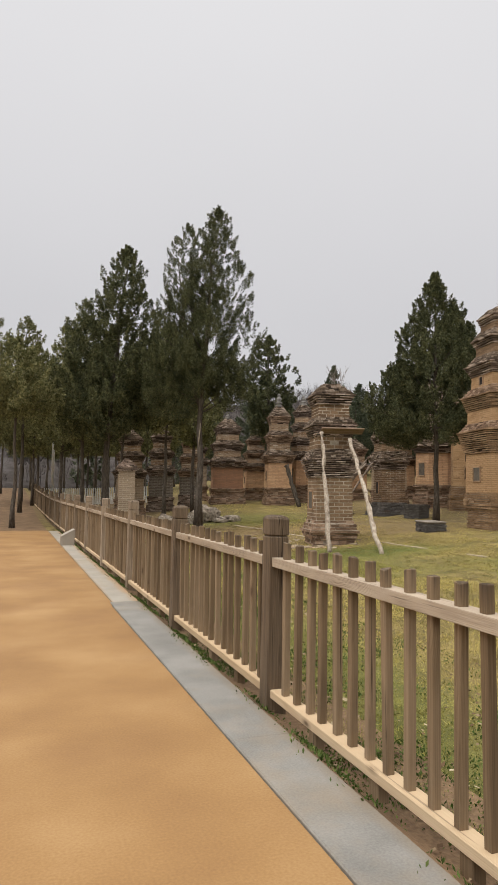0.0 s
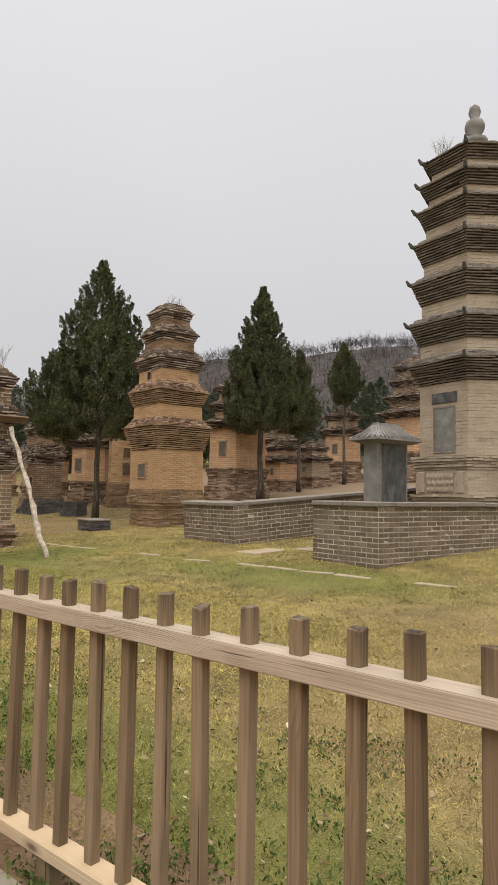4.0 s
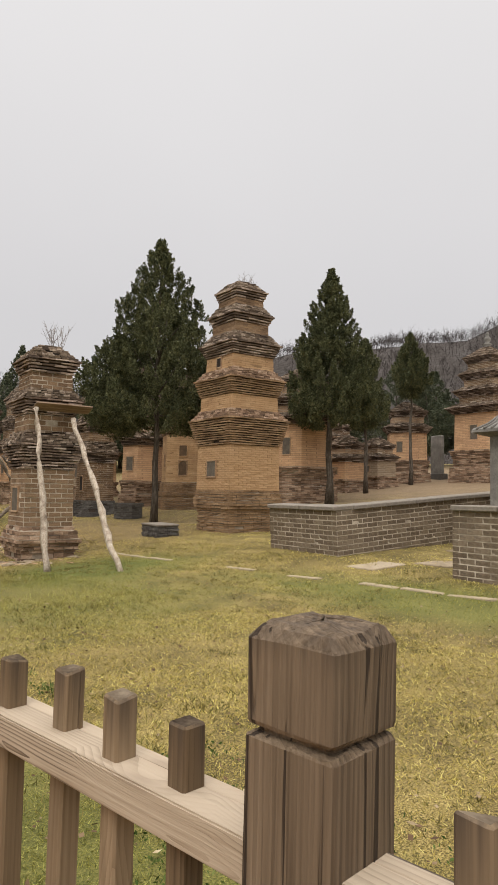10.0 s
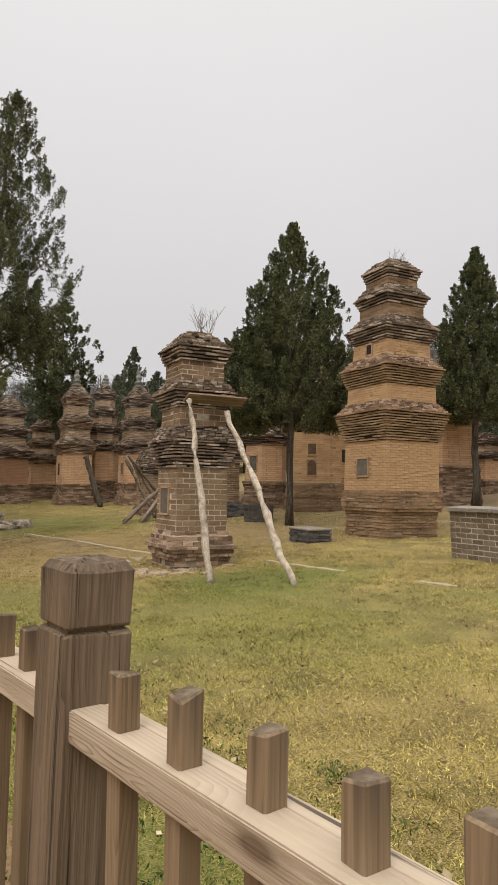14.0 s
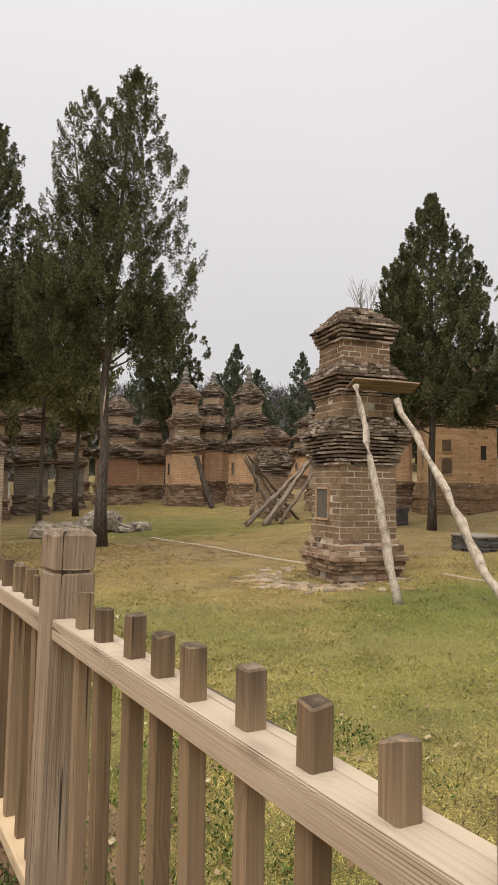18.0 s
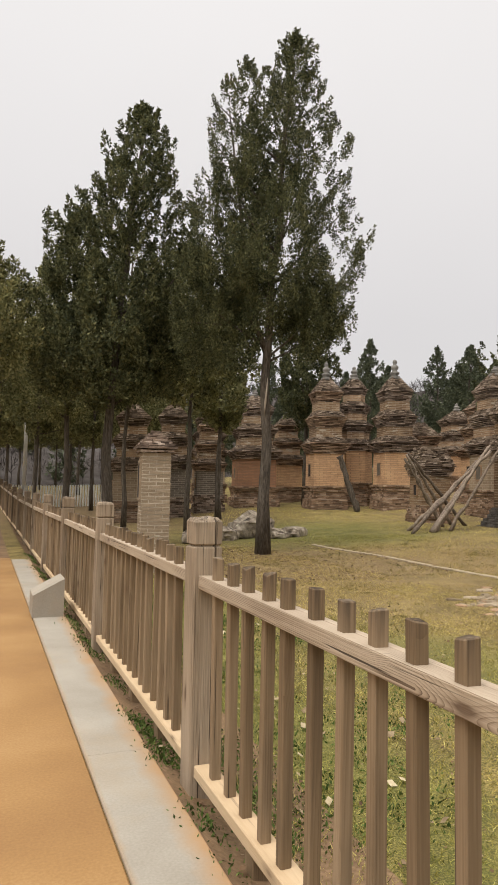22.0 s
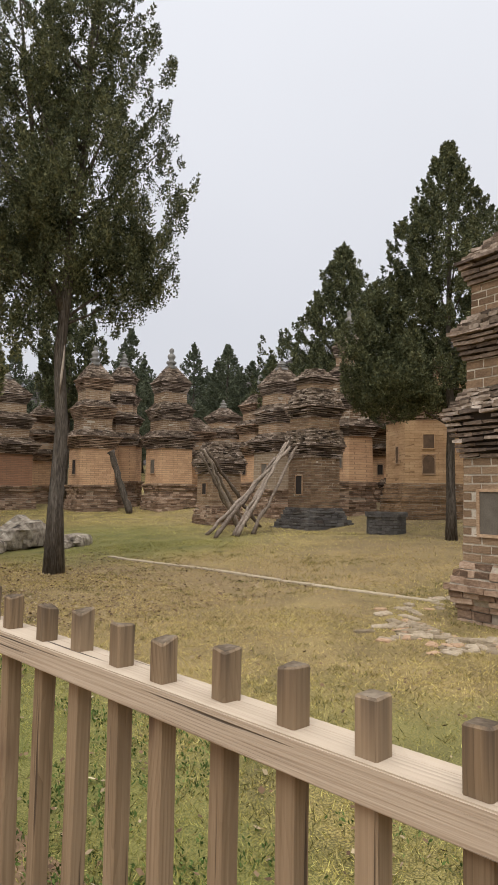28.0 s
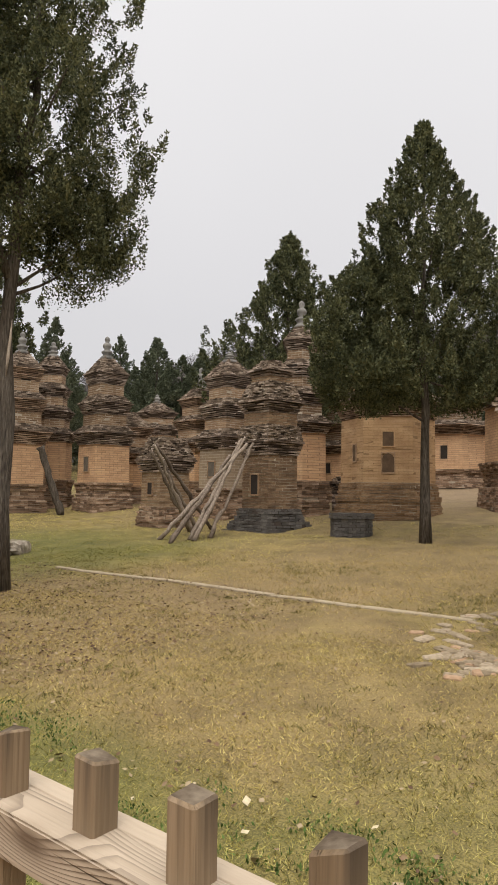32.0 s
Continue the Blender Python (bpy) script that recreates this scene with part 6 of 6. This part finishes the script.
# ---- far white fence ----
wf = thing("white_fence", "distant white picket fence", "fence")
c_, h_ = [], []
for i in range(52):
    x = 2.2 + i * 0.13
    c_.append((x, 46 - 0.05 * x, g(x, 46) + 0.55))
    h_.append((0.05, 0.02, 0.75))
wp_mesh = box_mesh("picket", (0.07, 0.03, 1.1), "white_paint", 0)
for q in c_:
    part("picket", wp_mesh, wf, at=pose(*q))


# tumbled brick slabs round the foot of the small pagoda
rs = np.random.default_rng(71)
rubble = thing("brick_rubble", "flat worn bricks and slabs half sunk round the pagoda's foot", "rubble")
slabs = [box_mesh("slab", (0.19, 0.1, 0.06), "slab_stone", 0.012), box_mesh("slab", (0.15, 0.09, 0.05), "brick_tan", 0.012), box_mesh("slab", (0.22, 0.12, 0.06), "slab_stone", 0.014)]
for i in range(190):
    a, r = (rs.random() * 6.283 if i < 90 else 2.3 + 1.9 * rs.random()), 0.66 + (0.6 if i < 90 else 0.38) * rs.random() ** 1.8
    x, y = 8.4 + r * math.cos(a) * 1.25 - 0.15, 17.3 + r * math.sin(a) * 1.35 + 0.2
    part("slab", slabs[i % 3], rubble, at=pose(x, y, g(x, y) - 0.02 + 0.02 * rs.random(), rs.normal(0, 6), rs.normal(0, 6), rs.random() * 180))


# ---- grass, weeds, fallen leaves ----
def blades(count, x0, x1, y0, y1, hgt, wid, seed, lean=0.6, power=1.0):
    rng = np.random.default_rng(seed)
    x, y = x0 + (x1 - x0) * rng.random(count) ** power, y0 + (y1 - y0) * rng.random(count)
    keep = np.sin(x * 2.1 + 1.7 * np.sin(y * 1.3)) + np.sin(y * 2.7 + x) + rng.normal(0, 1.2, count) > -1.1
    patch = rng.random((512, 512))
    cover = patch[((x + 0.02 * np.sin(y * 37)) / 0.055).astype(int) % 512, ((y + 0.02 * np.sin(x * 41)) / 0.07).astype(int) % 512]
    keep &= rng.random(count) < 0.25 + 1.1 * cover
    x, y = x[keep], y[keep]
    m = len(x)
    p = np.stack([x, y, gz(x, y) - 0.004], -1)
    d = rng.normal(0, lean, (m, 3))
    d[:, 2] = 0.35 + 0.5 * rng.random(m)
    d /= np.linalg.norm(d, axis=1)[:, None]
    s = np.cross(d, rng.normal(0, 1, (m, 3)))
    s /= np.linalg.norm(s, axis=1)[:, None] + 1e-6
    cells = rng.random((512, 512))
    big_cells = rng.random((512, 512))
    xr, yr = x + 0.03 * np.sin(y * 31), y + 0.03 * np.sin(x * 29)
    tuft = 0.4 + 0.75 * cells[(xr / 0.037).astype(int) % 512, (yr / 0.037).astype(int) % 512] + 0.4 * big_cells[(xr / 0.09).astype(int) % 512, (yr / 0.09).astype(int) % 512]
    L = hgt * ((0.5 + rng.random(m)) * tuft)[:, None]
    v = np.stack([p - s * wid, p + s * wid, p + d * L], 1)
    return v.reshape(-1, 3), np.arange(m * 3).reshape(-1, 3)


tagged(new("lawn_grass", mesh_np("lawn_grass", *blades(980000, 2.05, 7.5, -1.0, 27.0, 0.033, 0.0025, 1, lean=0.85, power=1.5), "grass_blade")), "short dry straw-coloured grass with green patches", "grass", kind="stuff")
tagged(new("lawn_grass", mesh_np("lawn_grass", *blades(330000, 4.5, 12.0, -1.0, 28.0, 0.03, 0.004, 3, lean=0.85), "grass_blade")), "coarser tufted dry grass across the middle of the lawn", "grass", kind="stuff")
tagged(new("lawn_grass", mesh_np("lawn_grass", *blades(170000, 8.6, 19.0, 2.0, 40.0, 0.035, 0.006, 2), "grass_blade")), "short dry grass between the pagodas", "grass", kind="stuff")


def weeds(count, seed, x0, x1, y0, y1, size=0.05, per=16):
    rng = np.random.default_rng(seed)
    cx, cy = x0 + (x1 - x0) * rng.random(count) ** 1.7, y0 + (y1 - y0) * rng.random(count)
    keep = np.sin(cy * 2.3 + 1.1 * np.sin(cx * 3)) + 0.7 * np.sin(cy * 5.1 + 2) + rng.normal(0, 0.5, count) > 0.1
    cx, cy = cx[keep], cy[keep]
    count = len(cx)
    idx = np.repeat(np.arange(count), per)
    x, y = cx[idx] + rng.normal(0, 0.06, len(idx)), cy[idx] + rng.normal(0, 0.09, len(idx))
    p = np.stack([x, y, gz(x, y) + 0.01], -1)
    d = rng.normal(0, 0.7, p.shape)
    d[:, 2] = 0.3 + rng.random(len(idx))
    d /= np.linalg.norm(d, axis=1)[:, None]
    s = np.cross(d, rng.normal(0, 1, p.shape))
    s /= np.linalg.norm(s, axis=1)[:, None] + 1e-6
    L = size * (0.5 + 1.2 * rng.random(len(idx)))[:, None]
    v = np.stack([p, p + d * L * 0.5 + s * L * 0.22, p + d * L, p + d * L * 0.5 - s * L * 0.22], 1)
    return v.reshape(-1, 3), np.arange(len(idx) * 4).reshape(-1, 4)


def tufts(count, seed, x0, x1, y0, y1, hgt, wid, per):
    """Small clumps of longer grass scattered unevenly over the lawn."""
    rng = np.random.default_rng(seed)
    cx, cy = x0 + (x1 - x0) * rng.random(count), y0 + (y1 - y0) * rng.random(count)
    keep = np.sin(cx * 1.7 + 2 * np.sin(cy * 0.9)) + np.sin(cy * 2.1 - cx * 0.6) + rng.normal(0, 0.8, count) > 0.2
    cx, cy = cx[keep], cy[keep]
    spread = (0.03 + 0.07 * rng.random(len(cx)))
    idx = np.repeat(np.arange(len(cx)), per)
    m = len(idx)
    x, y = cx[idx] + rng.normal(0, 1, m) * spread[idx], cy[idx] + rng.normal(0, 1, m) * spread[idx]
    p = np.stack([x, y, gz(x, y) - 0.004], -1)
    d = rng.normal(0, 0.6, (m, 3))
    d[:, 2] = 0.4 + 0.6 * rng.random(m)
    d /= np.linalg.norm(d, axis=1)[:, None]
    q = np.cross(d, rng.normal(0, 1, (m, 3)))
    q /= np.linalg.norm(q, axis=1)[:, None] + 1e-6
    v = np.stack([p - q * wid, p + q * wid, p + d * (hgt * (0.4 + rng.random(m)))[:, None]], 1)
    return v.reshape(-1, 3), np.arange(m * 3).reshape(-1, 3)


mat("tuft_olive", [(0.25, (0.07, 0.066, 0.019)), (0.5, (0.165, 0.145, 0.045)), (0.8, (0.38, 0.3, 0.12))], 1.5, 0.85, 0, 12, island=0.5, spec=0.1)
tagged(new("lawn_tufts", mesh_np("lawn_tufts", *tufts(5200, 14, 2.3, 11.5, -0.5, 27.0, 0.05, 0.004, 22), "tuft_olive")), "small olive tufts of longer grass on the lawn", "grass", kind="stuff")
tagged(new("lawn_weeds", mesh_np("lawn_weeds", *weeds(3000, 4, 2.1, 4.2, -1, 26, 0.02, 34), "weed_green")), "low green weeds along the fence", "weeds", kind="stuff")
tagged(new("verge_weeds", mesh_np("verge_weeds", *weeds(1200, 5, 1.82, 2.2, -2, 26, 0.02, 40), "weed_green")), "dark green weeds under the bottom rail", "weeds", kind="stuff")


def fallen(count, seed, x0, x1, y0, y1, size):
    rng = np.random.default_rng(seed)
    x, y = x0 + (x1 - x0) * rng.random(count) ** 1.3, y0 + (y1 - y0) * rng.random(count)
    a, L = rng.random(count) * 6.283, size * (0.4 + rng.random(count))
    p = np.stack([x, y, gz(x, y) + 0.02 + 0.015 * rng.random(count)], -1)
    d = np.stack([np.cos(a), np.sin(a), rng.normal(0, 0.25, count)], -1) * L[:, None]
    s = np.stack([-np.sin(a), np.cos(a), rng.normal(0, 0.35, count)], -1) * (L * 0.36)[:, None]
    v = np.stack([p - d * 0.5, p + s, p + d * 0.5, p - s], 1)
    return v.reshape(-1, 3), np.arange(count * 4).reshape(-1, 4)


tagged(new("fallen_leaves", mesh_np("fallen_leaves", *fallen(7000, 6, 1.85, 9.0, -1, 28, 0.032), "dead_leaf")), "scattered dead leaves on the grass", "leaves", kind="stuff")
tagged(new("fallen_leaves", mesh_np("fallen_leaves", *fallen(420, 8, 2.05, 4.5, 3, 24, 0.05), "pale_leaf")), "larger pale dry leaves lying by the fence", "leaves", kind="stuff")
tagged(new("leaf_litter", mesh_np("leaf_litter", *fallen(9000, 7, 4.2, 9.0, 20.5, 27.0, 0.035), "dead_leaf")), "brown leaf litter under the tall juniper", "leaves", kind="stuff")


# bare saplings rooted on the pagoda tops
def sapling(x, y, z, size, seed, label):
    rng = np.random.default_rng(seed)
    ch = []
    for i in range(14):
        a = rng.random() * 6.283
        base_ = np.array([rng.normal(0, 0.08), rng.normal(0, 0.08), 0])
        tip = base_ + np.array([math.cos(a) * 0.5 * rng.random(), math.sin(a) * 0.5 * rng.random(), 0.5 + 0.6 * rng.random()]) * size
        ch.append(tube([base_, (base_ + tip) / 2 + rng.normal(0, 0.03, 3), tip], [0.008, 0.005, 0.002], 4))
        for j in range(4):
            q = base_ + (tip - base_) * (0.4 + 0.5 * rng.random())
            ch.append(tube([q, q + np.array([rng.normal(0, 0.14), rng.normal(0, 0.14), 0.15 + 0.15 * rng.random()]) * size], [0.004, 0.0015], 3))
    ob = new("bare_sapling", mesh_np("bare_sapling", *join(ch), "twig"))
    ob.matrix_basis = pose(x, y, z)
    return tagged(ob, label, "shrub", "bare saplings")


sapling(8.72, 17.2, 4.4, 0.75, 1, "leafless sapling rooted on the small pagoda's top")
sapling(14.8, 17.3, 7.35, 0.4, 2, "leafless twigs on the ochre pagoda's top")
sapling(16.9, 9.1, 10.5, 0.8, 3, "leafless sapling on the tall pagoda's top eave")
